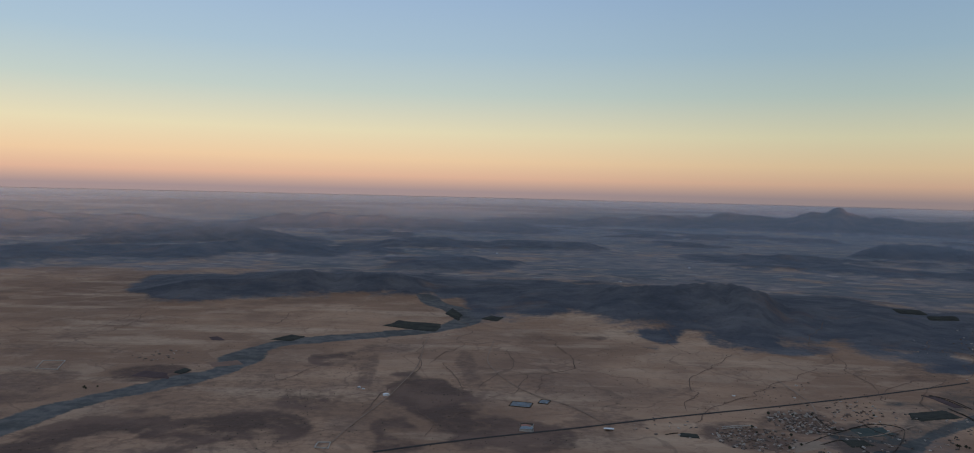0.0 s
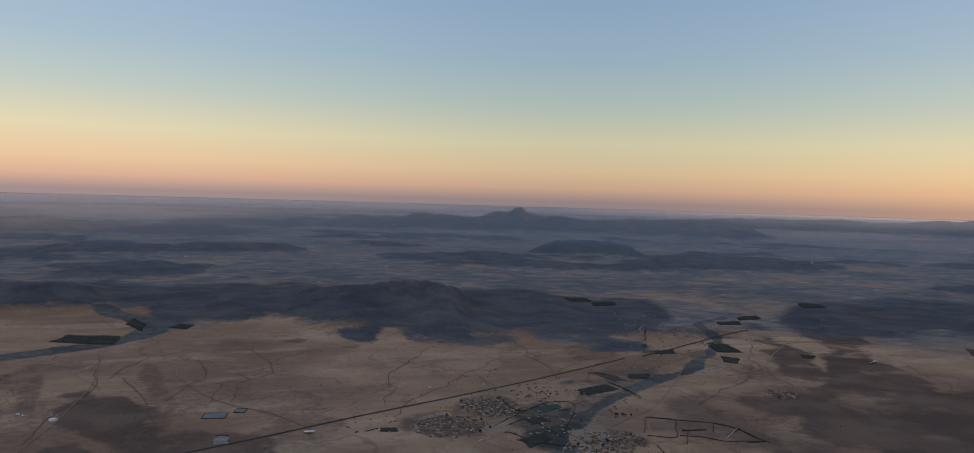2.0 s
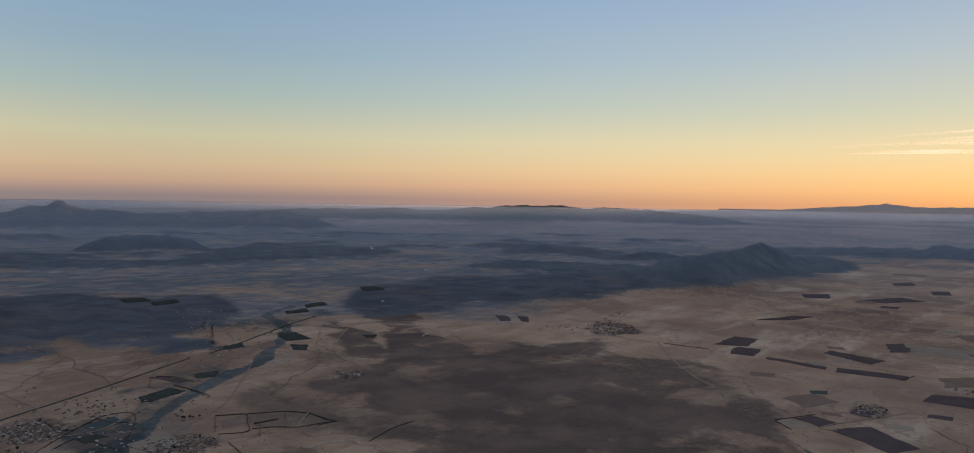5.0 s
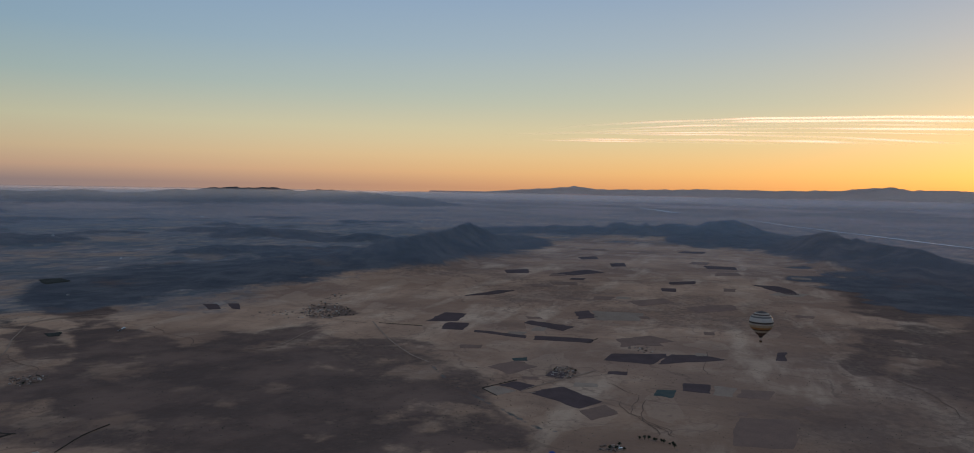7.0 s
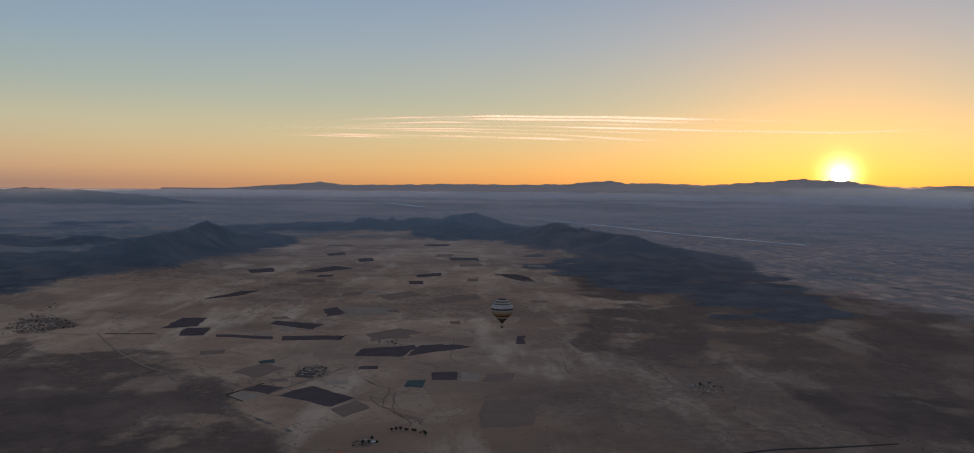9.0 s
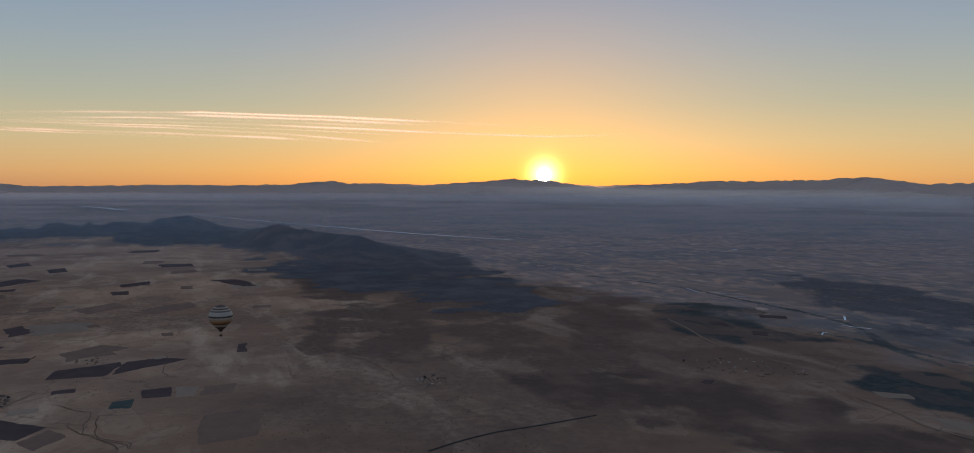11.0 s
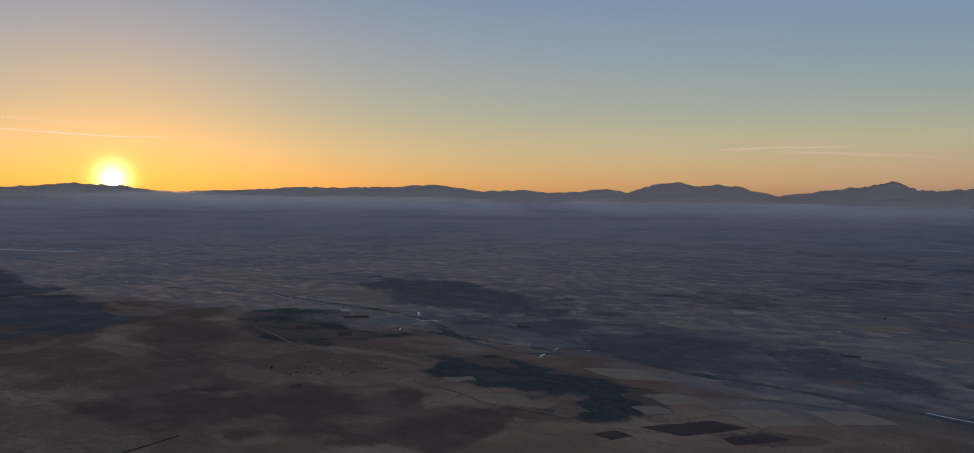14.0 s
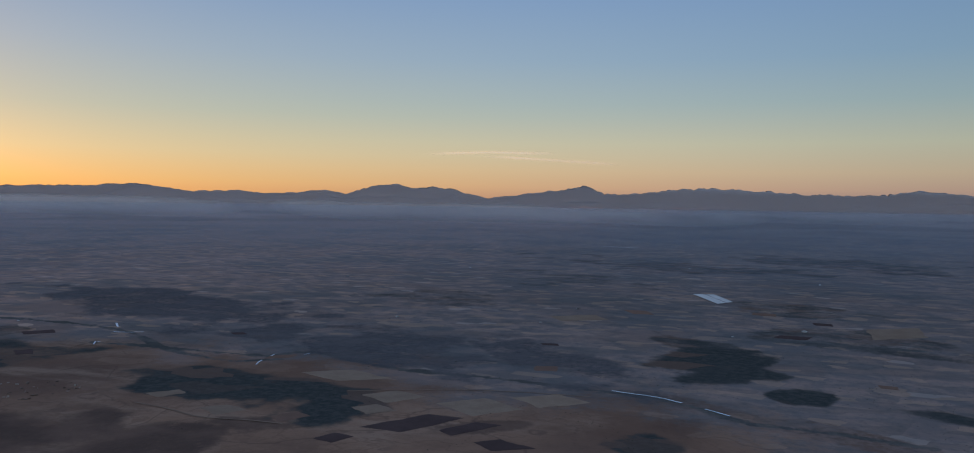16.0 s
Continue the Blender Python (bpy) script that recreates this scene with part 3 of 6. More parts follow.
def height(x, y):
    """Ground height, and how much of it is hill, at true x, y."""
    r, b = np.hypot(x, y), np.degrees(np.arctan2(x, y))
    b = np.where(b < -90, b + 360, b)
    z = 7 * (bumps(x, y, 900, 5) - 0.5) * smooth(300, 1200, r) + 34 * (bumps(x, y, 2600, 9) - 0.5) * smooth(5000, 9000, r)
    z = z - 0.35 * r * r / 1.48e7          # the land falls away towards the horizon
    wild = smooth(4300, 5600, r) * smooth(13000, 10000, r) * smooth(74, 60, b) * smooth(-90, -60, b)
    knolls = smooth(0.50, 0.78, bumps(x, y, 1000, 27, 5)) * wild
    z = z + (20 + 40 * ridged(x, y, 420, 28, 3)) * knolls
    rock = 0.9 * smooth(0.1, 0.5, knolls)
    for i, (distance, front, back, crest) in enumerate(RIDGES):
        cb, ce = np.array([q[:2] for q in crest]).T
        reach = [q[2] if len(q) > 2 else distance for q in crest]
        margin = min(4.0, 0.12 * (cb[-1] - cb[0]) + 1.0)
        inside = (b > cb[0] - margin) & (b < cb[-1] + margin) & (r > min(reach) - 2 * front) & (r < max(reach) + 2 * back)
        if not inside.any():
            continue
        xx, yy, rr, bb = x[inside], y[inside], r[inside], b[inside]
        away = np.interp(bb, cb, reach)
        depth = away / distance
        line = away + front * 0.8 * (bumps(bb * 100, bb * 0, 500, 60 + i, 4) - 0.5)
        top = EYE + line * np.tan(np.radians(np.interp(bb, cb, ce)))
        top = top + 0.10 * np.maximum(top, 20) * (ridged(bb * 100, bb * 0, 90, 40 + i, 2) - 0.62)
        ends = smooth(cb[0] - margin, cb[0] + 0.2 * margin, bb) * smooth(cb[-1] + margin, cb[-1] - 0.2 * margin, bb)
        gully = ridged(xx, yy, 0.45 * front, 80 + i, 4)
        spur = bumps(xx, yy, 0.9 * front, 20 + i, 4)
        u = np.where(rr < line, (line - rr) / (front * depth), (rr - line) / (back * depth)) * (0.72 + 0.55 * spur)
        form = np.clip(1 - u, 0, 1)
        form = form ** 1.25 * (0.6 + 0.4 * form) * (1 - 0.8 * (1 - gully) * (1 - form ** 4))
        h = np.maximum(top, 0) * ends * form
        z[inside] = np.maximum(z[inside], h + 0.25 * z[inside])
        bare = 0.95 if distance > 6000 and cb[-1] < 66 else 1.0        # the western hills are grown over
        rock[inside] = np.maximum(rock[inside], bare * smooth(0.0, 0.26, form * ends + 0.16 * (bumps(xx, yy, 0.3 * front, 50 + i, 4) - 0.55)))
    return z, rock


PATCHES = []


def patch(bearing, below, wide, deep, tilt=0.0, weight=1.0, kind=0):
    """A ragged stretch of other cover, all in degrees as the basket sees it; kind 0 scrub, 1 farmed plain, 2 dark stony slope, 3 orchards."""
    PATCHES.append((bearing, below, wide, deep, radians(tilt), weight, kind))


patch(-3.5, 15.51, 4.99, 2.50, 20, 0.95, 0)
patch(-1.2, 12.65, 1.09, 2.36, -12, 0.55, 0)
patch(-8.4, 13.12, 1.00, 2.18, 14, 0.55, 0)
patch(-6.3, 11.38, 2.72, 0.45, -8, 0.40, 0)
patch(-9.8, 14.82, 2.27, 0.64, -20, 0.50, 0)
patch(-24.7, 15.31, 3.18, 0.64, -22, 0.80, 0)
patch(-27.7, 15.71, 3.18, 0.64, -5, 0.80, 0)
patch(-14.6, 16.76, 4.09, 1.59, 0, 0.85, 0)
patch(-19.6, 16.86, 4.99, 1.14, -12, 0.95, 0)
patch(-28.1, 16.05, 5.90, 1.14, -12, 0.95, 0)
patch(-23.6, 12.65, 2.27, 0.41, 0, 0.80, 0)
patch(1.6, 16.91, 4.09, 1.36, 10, 0.80, 0)
patch(-12.9, 15.16, 2.72, 0.82, 0, 0.70, 0)
patch(-6.2, 17.00, 2.72, 1.82, 0, 0.80, 0)
patch(-29.8, 10.50, 2.72, 0.45, 0, 0.40, 0)
patch(-25.9, 9.57, 3.63, 0.36, -8, 0.40, 0)
patch(-30.8, 12.71, 2.72, 0.91, -8, 0.50, 0)
patch(12.7, 10.08, 3.41, 0.82, 0, 1.00, 2)
patch(26.4, 8.74, 8.17, 1.18, 5, 1.00, 2)
patch(20.6, 9.06, 4.99, 1.00, 0, 1.00, 2)
patch(16.0, 8.34, 4.54, 1.36, 0, 1.00, 2)
patch(8.3, 10.33, 2.27, 0.32, -5, 0.70, 0)
patch(7.0, 11.93, 1.59, 0.27, -5, 0.60, 0)
patch(12.3, 12.06, 1.36, 0.36, 0, 0.35, 0)
patch(17.9, 12.04, 1.82, 0.45, 0, 0.30, 0)
patch(29.3, 10.77, 2.27, 0.54, 0, 0.50, 0)
patch(48.3, 10.65, 3.41, 1.73, 30, 1.00, 0)
patch(51.1, 13.49, 5.22, 2.72, 30, 1.00, 0)
patch(58.2, 13.67, 7.26, 2.27, 15, 0.95, 0)
patch(64.8, 12.48, 5.90, 1.36, 15, 0.80, 0)
patch(46.7, 16.34, 4.99, 1.63, 0, 0.90, 0)
patch(55.0, 16.26, 7.26, 1.36, 0, 0.95, 0)
patch(62.2, 15.18, 8.63, 1.36, 0, 0.85, 0)
patch(43.8, 10.43, 2.04, 0.91, 20, 0.90, 0)
patch(39.0, 17.74, 2.27, 0.82, 0, 0.60, 0)
patch(47.8, 10.98, 2.72, 1.63, 20, 0.95, 0)
patch(49.7, 14.34, 6.36, 2.72, 10, 1.00, 0)
patch(56.6, 12.73, 4.99, 1.82, 15, 0.95, 0)
patch(63.5, 15.54, 9.08, 2.54, 10, 0.85, 0)
patch(54.5, 17.15, 9.08, 1.82, 0, 0.95, 0)
patch(66.2, 13.00, 5.45, 1.18, 10, 0.65, 0)
patch(70.8, 16.05, 4.54, 1.63, 15, 0.60, 0)
patch(44.9, 16.17, 5.90, 1.82, 0, 0.85, 0)
patch(73.6, 17.73, 3.18, 0.91, 0, 0.50, 0)
patch(61.7, 11.62, 4.09, 0.91, 15, 0.60, 0)
patch(101.2, 7.46, 4.99, 1.63, 20, 0.80, 0)
patch(104.4, 9.49, 4.09, 2.27, 10, 0.75, 0)
patch(99.6, 5.56, 3.63, 1.14, 10, 0.80, 2)
patch(108.0, 8.88, 8.63, 2.04, 14, 0.70, 0)
patch(115.4, 11.52, 5.90, 1.82, 18, 0.65, 0)
patch(103.5, 6.60, 5.90, 1.27, 8, 0.90, 2)
patch(109.0, 6.86, 5.45, 1.14, 10, 0.90, 2)
patch(120.8, 11.38, 5.45, 2.50, 10, 0.70, 0)
patch(129.5, 14.31, 6.36, 2.50, 10, 0.85, 0)
patch(134.4, 15.87, 5.90, 1.82, 8, 0.85, 0)
patch(131.6, 14.57, 7.26, 1.63, 6, 0.90, 0)
patch(138.3, 15.96, 7.72, 1.36, 8, 0.90, 0)
patch(144.2, 13.11, 8.17, 1.18, 14, 0.90, 3)
patch(140.4, 11.89, 4.09, 0.54, 6, 0.70, 3)
patch(150.3, 14.09, 4.09, 1.00, 15, 0.90, 3)
patch(141.2, 7.23, 6.81, 0.91, 8, 0.70, 2)
patch(150.5, 10.04, 6.81, 1.09, 10, 0.70, 2)
patch(155.3, 10.77, 5.45, 0.73, 8, 0.70, 2)
patch(132.5, 14.71, 10.44, 1.45, 4, 0.95, 0)
patch(136.0, 16.76, 9.08, 1.14, 4, 0.85, 0)
patch(145.0, 13.50, 9.08, 1.00, 12, 0.90, 3)
patch(141.3, 7.29, 6.81, 0.82, 8, 0.70, 2)
patch(155.9, 10.42, 10.90, 1.36, 8, 0.70, 2)
patch(164.5, 11.12, 5.90, 0.91, 8, 0.70, 2)
patch(129.9, 9.91, 4.09, 0.64, 6, 0.70, 3)
patch(127.0, 8.51, 2.72, 0.36, 0, 0.60, 3)
patch(178.2, 11.27, 3.86, 0.91, 6, 0.95, 3)
patch(183.4, 12.91, 2.09, 0.45, 0, 0.95, 3)
patch(173.6, 17.07, 3.18, 0.73, 0, 0.95, 3)
patch(192.8, 13.00, 2.72, 0.41, 4, 0.80, 3)
patch(176.1, 9.78, 2.72, 0.36, 4, 0.70, 3)
patch(185.4, 8.83, 4.54, 0.45, 3, 0.50, 3)
patch(190.9, 8.93, 4.09, 0.54, 3, 0.50, 3)
patch(184.2, 7.06, 4.09, 0.36, 3, 0.50, 3)
patch(167.2, 5.61, 5.45, 0.36, 3, 0.40, 3)
patch(176.0, 4.46, 7.26, 0.36, 2, 0.50, 3)
patch(187.9, 3.96, 6.81, 0.36, 2, 0.50, 3)
patch(158.1, 7.11, 4.09, 0.36, 3, 0.40, 3)
patch(155.9, 16.09, 4.09, 0.45, -8, 0.70, 0)
patch(161.0, 16.31, 3.18, 0.36, -5, 0.70, 0)
patch(186.4, 14.97, 7.26, 0.45, 6, 0.50, 0)
patch(140.9, 10.24, 5.45, 0.54, 5, 0.35, 0)
patch(30.3, 16.31, 1.82, 1.82, 0, 0.30, 1)
patch(20.0, 9.89, 5.45, 0.91, 0, 0.70, 2)
patch(26.6, 16.23, 2.18, 1.54, 0, 0.75, 3)
patch(29.8, 14.18, 1.82, 0.64, -20, 0.50, 3)
patch(33.8, 11.14, 2.72, 0.73, -15, 0.45, 3)
patch(32.0, 9.16, 3.18, 0.41, 0, 0.50, 3)
patch(37.9, 8.85, 4.99, 0.45, -4, 0.45, 3)
patch(30.3, 13.11, 2.72, 0.54, -10, 0.40, 3)
patch(24.9, 6.74, 2.72, 0.36, 0, 0.50, 0)
patch(22.4, 14.88, 2.09, 0.68, 0, 0.70, 0)
patch(19.5, 16.33, 2.72, 0.73, 0, 0.70, 0)
patch(31.6, 16.80, 2.36, 0.64, 0, 0.70, 0)
patch(61.9, 9.00, 1.82, 0.50, 0, 0.75, 0)
patch(79.3, 13.24, 1.00, 0.41, 0, 0.70, 0)
patch(26.6, 16.34, 2.72, 1.14, 0, 0.35, 1)
patch(39.8, 15.6, 4.6, 2.4, 10, 0.55, 0)
patch(-1.0, 14.2, 1.8, 2.4, -18, 0.5, 0)
patch(4.4, 13.2, 1.0, 1.9, 14, 0.4, 0)
patch(8.2, 16.8, 3.0, 1.1, 4, 0.45, 0)
patch(-14.5, 13.9, 3.0, 0.6, -16, 0.4, 0)
patch(12.5, 13.9, 3.2, 0.5, -10, 0.35, 0)
patch(44.0, 13.4, 4.0, 1.8, 25, 0.5, 0)


def covers(x, y, rock):
    r, b = np.hypot(x, y), np.degrees(np.arctan2(x, y))
    b = np.where(b < -90, b + 360, b)
    # Beyond edge the plain, with haze in its colour, replaces the sand.
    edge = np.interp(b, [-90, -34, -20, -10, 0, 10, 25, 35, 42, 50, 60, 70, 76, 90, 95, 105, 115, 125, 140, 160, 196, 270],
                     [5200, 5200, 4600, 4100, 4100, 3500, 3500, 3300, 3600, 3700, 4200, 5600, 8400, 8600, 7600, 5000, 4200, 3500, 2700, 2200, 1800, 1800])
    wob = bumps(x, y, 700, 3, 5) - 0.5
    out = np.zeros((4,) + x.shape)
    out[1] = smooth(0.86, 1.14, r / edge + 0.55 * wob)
    out[2] = rock
    below = np.degrees(np.arctan2(EYE, r))
    rag = [bumps(x, y, size, 7, 5) - 0.5 for size in (520, 190)]
    for pb, pd, wide, deep, tilt, weight, kind in PATCHES:
        u, v = (b - pb) * math.cos(radians(pd)), below - pd
        c, s = math.cos(tilt), math.sin(tilt)
        d = np.hypot((u * c + v * s) / wide, (v * c - u * s) / deep)
        hit = d < 1.9
        if hit.any():
            jag = rag[0][hit] + 0.8 * rag[1][hit]
            out[kind][hit] = np.maximum(out[kind][hit], weight * smooth(1.22, 0.72, d[hit] + 2.4 * jag))
    stony = bumps(x, y, 1300, 15, 5)
    out[0] = np.maximum(out[0], 0.45 * smooth(0.55, 0.72, stony) * (1 - out[1]))
    return out


def tones(x, y, z, rock):
    """How far distance haze pales the land's colour, the snow on the highest ridges, and where rock is browned."""
    r, b = np.hypot(x, y), np.degrees(np.arctan2(x, y))
    b = np.where(b < -90, b + 360, b)
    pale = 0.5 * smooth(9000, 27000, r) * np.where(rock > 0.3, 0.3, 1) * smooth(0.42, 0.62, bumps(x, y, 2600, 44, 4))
    pale = np.maximum(pale, smooth(35000, 42000, r) * smooth(64, 74, b))       # haze over the far ranges, painted as paler rock
    snow = smooth(1050, 1500, z + 500 * (bumps(x, y, 1800, 33, 4) - 0.5)) * smooth(168, 176, b) * rock
    # Rock browner with distance, and eastward for the sun's warm veil painted in.
    red = np.maximum(smooth(5200, 10000, r), 0.8 * smooth(86, 96, b)) * np.where(rock < 0.2, 0.3, 1)
    red = red * (1 - 0.9 * smooth(60, 66, b) * smooth(95, 92, b) * smooth(14000, 12000, r))
    return pale, snow, red


WASHES = []


def wash(width, points):
    """A dry riverbed: its width and bends."""
    WASHES.append((width, points))


def midline(points, step=16.0):
    """Smooth line of true x, y through the bends."""
    p = np.array([at(*q) for q in points])
    p = np.vstack([2 * p[0] - p[1], p, 2 * p[-1] - p[-2]])
    line = []
    for i in range(1, len(p) - 2):
        n = max(3, min(60, int(np.hypot(*(p[i + 1] - p[i])) / step)))
        t = np.linspace(0, 1, n, endpoint=False)[:, None]
        line.append(0.5 * (2 * p[i] + (p[i + 1] - p[i - 1]) * t + (2 * p[i - 1] - 5 * p[i] + 4 * p[i + 1] - p[i + 2]) * t ** 2
                           + (3 * p[i] - p[i - 1] - 3 * p[i + 1] + p[i + 2]) * t ** 3))
    return np.vstack(line + [p[-2:-1]])


wash(84, [(-33.16, 15.58), (-31.85, 15.21), (-28.42, 14.33), (-24.76, 13.77), (-20.87, 13.16), (-18.02, 12.64), (-16.99, 11.72), (-15.10, 11.09), (-11.64, 10.73), (-8.10, 10.45), (-4.49, 10.17), (-1.77, 9.64), (-1.24, 9.09), (-2.03, 8.57), (-3.63, 8.15), (-4.09, 7.71)])
wash(44, [(28.01, 18.62), (28.41, 16.71), (29.73, 14.96), (31.52, 13.80), (33.30, 12.85), (35.08, 12.10), (36.63, 11.58), (37.70, 10.42), (38.55, 9.50), (37.87, 8.79), (37.18, 8.26), (38.93, 7.72)])
wash(34, [(135.14, 9.58), (140.07, 10.20), (145.79, 10.97), (149.22, 10.83), (151.86, 11.41), (155.44, 12.16), (160.91, 12.68), (167.30, 13.24), (171.36, 13.54), (176.19, 14.04), (180.42, 14.84), (186.38, 14.97), (191.82, 15.02)])
wash(34, [(119.29, 6.29), (125.00, 6.86), (129.91, 7.63), (134.20, 8.31), (137.29, 9.03), (139.54, 10.17), (143.17, 11.13), (146.83, 11.30)])
wash(13, [(69.36, 12.71), (70.75, 13.97), (71.91, 14.66), (73.53, 15.37), (74.46, 15.79), (76.78, 16.80), (78.17, 17.26), (80.91, 17.46), (83.61, 17.55), (85.83, 17.47), (87.60, 17.89)])


def washes(x, y):
    """Where the ground is river gravel."""
    out = np.zeros_like(x)
    for width, points in WASHES:
        line = midline(points)
        lo, hi = line.min(0) - 2 * width, line.max(0) + 2 * width
        hit = np.nonzero((x > lo[0]) & (x < hi[0]) & (y > lo[1]) & (y < hi[1]))[0]
        for some in np.array_split(hit, max(1, len(hit) // 20000)):
            d = np.full(len(some), 1e9)
            for q in line:
                d = np.minimum(d, (x[some] - q[0]) ** 2 + (y[some] - q[1]) ** 2)
            rag = bumps(x[some], y[some], 2.2 * width, 91, 4) - 0.5
            out[some] = np.maximum(out[some], min(1, 0.25 + width / 85) * smooth(1.5, 0.6, np.sqrt(d) / (0.5 * width) + 1.6 * rag))
    return out


def build_land():
    bearings = np.radians(np.concatenate([np.arange(-36, 198, 0.15), np.arange(198, 324, 3.0)]))
    r = np.concatenate([np.linspace(60, 1150, 12)[:-1], 1150 * np.exp(np.arange(0, math.log(6), 0.0095)),
                        6900 * np.exp(np.arange(0, math.log(3.6), 0.0085)), 24840 * np.exp(np.arange(0.01, math.log(4.45), 0.0125)), [1.2e5, 1.6e5, 2.5e5, 5e5, 2e6]])
    n, k = len(bearings), len(r)
    rr, bb = np.meshgrid(r, bearings, indexing="ij")
    x, y = (rr * np.sin(bb)).ravel(), (rr * np.cos(bb)).ravel()
    z, rock = height(x, y)
    cover = covers(x, y, rock)
    site = np.stack([x, y, z], 1) / 1000
    co = np.stack(fold(x, y, z), 1)
    co = np.vstack([co, [[0, 0, 0]]])
    i, j = np.meshgrid(np.arange(k - 1), np.arange(n), indexing="ij")
    j2 = (j + 1) % n
    quads = np.stack([i * n + j, (i + 1) * n + j, (i + 1) * n + j2, i * n + j2], -1).reshape(-1, 4)
    hub = np.stack([np.full(n, k * n), np.arange(n), (np.arange(n) + 1) % n], 1)
    me = bpy.data.meshes.new("ground")
    me.vertices.add(len(co))
    me.vertices.foreach_set("co", co.astype(np.float32).ravel())
    loops = np.concatenate([quads[:, ::-1].ravel(), hub[:, ::-1].ravel()])
    me.loops.add(len(loops))
    me.loops.foreach_set("vertex_index", loops.astype(np.int32))
    sizes = np.concatenate([np.full(len(quads), 4), np.full(n, 3)])
    me.polygons.add(len(sizes))
    me.polygons.foreach_set("loop_start", np.concatenate([[0], np.cumsum(sizes)[:-1]]).astype(np.int32))
    me.polygons.foreach_set("use_smooth", np.ones(len(sizes), dtype=bool))
    me.update(calc_edges=True)
    a = me.attributes.new("site", "FLOAT_VECTOR", "POINT")
    a.data.foreach_set("vector", np.vstack([site, [[0, 0, 0]]]).astype(np.float32).ravel())
    a = me.attributes.new("cover", "FLOAT_COLOR", "POINT")
    rgba = np.zeros((len(co), 4))
    rgba[:-1] = cover.T
    a.data.foreach_set("color", rgba.astype(np.float32).ravel())
    a = me.attributes.new("tone", "FLOAT_COLOR", "POINT")
    rgba = np.ones((len(co), 4))
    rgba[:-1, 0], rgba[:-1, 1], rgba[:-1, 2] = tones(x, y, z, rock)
    rgba[:-1, 3] = washes(x, y)
    a.data.foreach_set("color", rgba.astype(np.float32).ravel())
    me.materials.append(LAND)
    return tagged(new("ground", me), "dry brown steppe ringed by dark hills and far mountains", "ground", kind="structure")


ground = build_land()

# ---- things on the land ----
def part(name, bm, mat, parent=None, label=""):
    me = bpy.data.meshes.new(name)
    bm.to_mesh(me)
    bm.free()
    me.materials.append(mat)
    ob = new(name, me)
    if parent:
        ob.parent = parent
    return tagged(ob, label) if label else ob


def mesh_of(name, co, faces, mat):
    me = bpy.data.meshes.new(name)
    me.from_pydata([tuple(v) for v in co], [], faces)
    me.polygons.foreach_set("use_smooth", np.ones(len(me.polygons), dtype=bool))
    me.materials.append(mat)
    return me


def sheet(name, x, y, lift, mat):
    """A cloth of true x, y (rows by columns) laid on the ground, lift metres over it."""
    z, _ = height(x.ravel(), y.ravel())
    lift = np.broadcast_to(lift, x.shape).ravel() * np.maximum(1, np.hypot(x.ravel(), y.ravel()) / 2500) ** 1.6
    co = np.stack(fold(x.ravel(), y.ravel(), z + lift), 1)
    n, k = x.shape
    faces = [(i * k + j, i * k + j + 1, (i + 1) * k + j + 1, (i + 1) * k + j) for i in range(n - 1) for j in range(k - 1)]
    return mesh_of(name, co, faces, mat)


FIELDS = {
    "ploughed": ("ploughed_field", PLOUGHED, "freshly ploughed dark brown field with straight edges"),
    "fallow": ("fallow_field", FALLOW, "fallow reddish brown field on the dry valley floor"),
    "stubble": ("stubble_field", STUBBLE, "pale harvested stubble field on the dry plain"),
    "irrigated": ("crop_field", IRRIGATED, "small irrigated blue-green crop field among dry land"),
    "orchard": ("orchard", ORCHARD, "dense dark green orchard plot on dry land"),
}


def field(kind, a, b, c, d):
    """A plot with four corners, each a bearing and an angle below the horizon; edges a little uneven."""
    name, mat, label = FIELDS[kind]
    (ax, ay), (bx, by), (cx, cy), (dx, dy) = (at(*q) for q in (a, b, c, d))
    u, v = np.meshgrid(np.linspace(0, 1, 15), np.linspace(0, 1, 15))
    x = ax * (1 - u) * (1 - v) + bx * u * (1 - v) + cx * u * v + dx * (1 - u) * v
    y = ay * (1 - u) * (1 - v) + by * u * (1 - v) + cy * u * v + dy * (1 - u) * v
    size = math.hypot(ax - cx, ay - cy)
    x, y = x + 0.13 * size * (bumps(x, y, size / 3, 11, 4) - 0.5), y + 0.13 * size * (bumps(x, y, size / 3, 12, 4) - 0.5)
    edge = np.minimum(np.minimum(u, 1 - u), np.minimum(v, 1 - v))
    top = 2.0 if kind == "orchard" else 1.0
    lift = np.where(edge > 0, top, -1.0)
    if kind == "orchard":
        lift = lift + np.where(edge > 0, 1.2 * (bumps(x, y, 14, 4, 2) - 0.5), 0)
    tagged(new(name, sheet(name, x, y, lift, mat)), label, "orchard" if kind == "orchard" else "field", "plots of the valley")


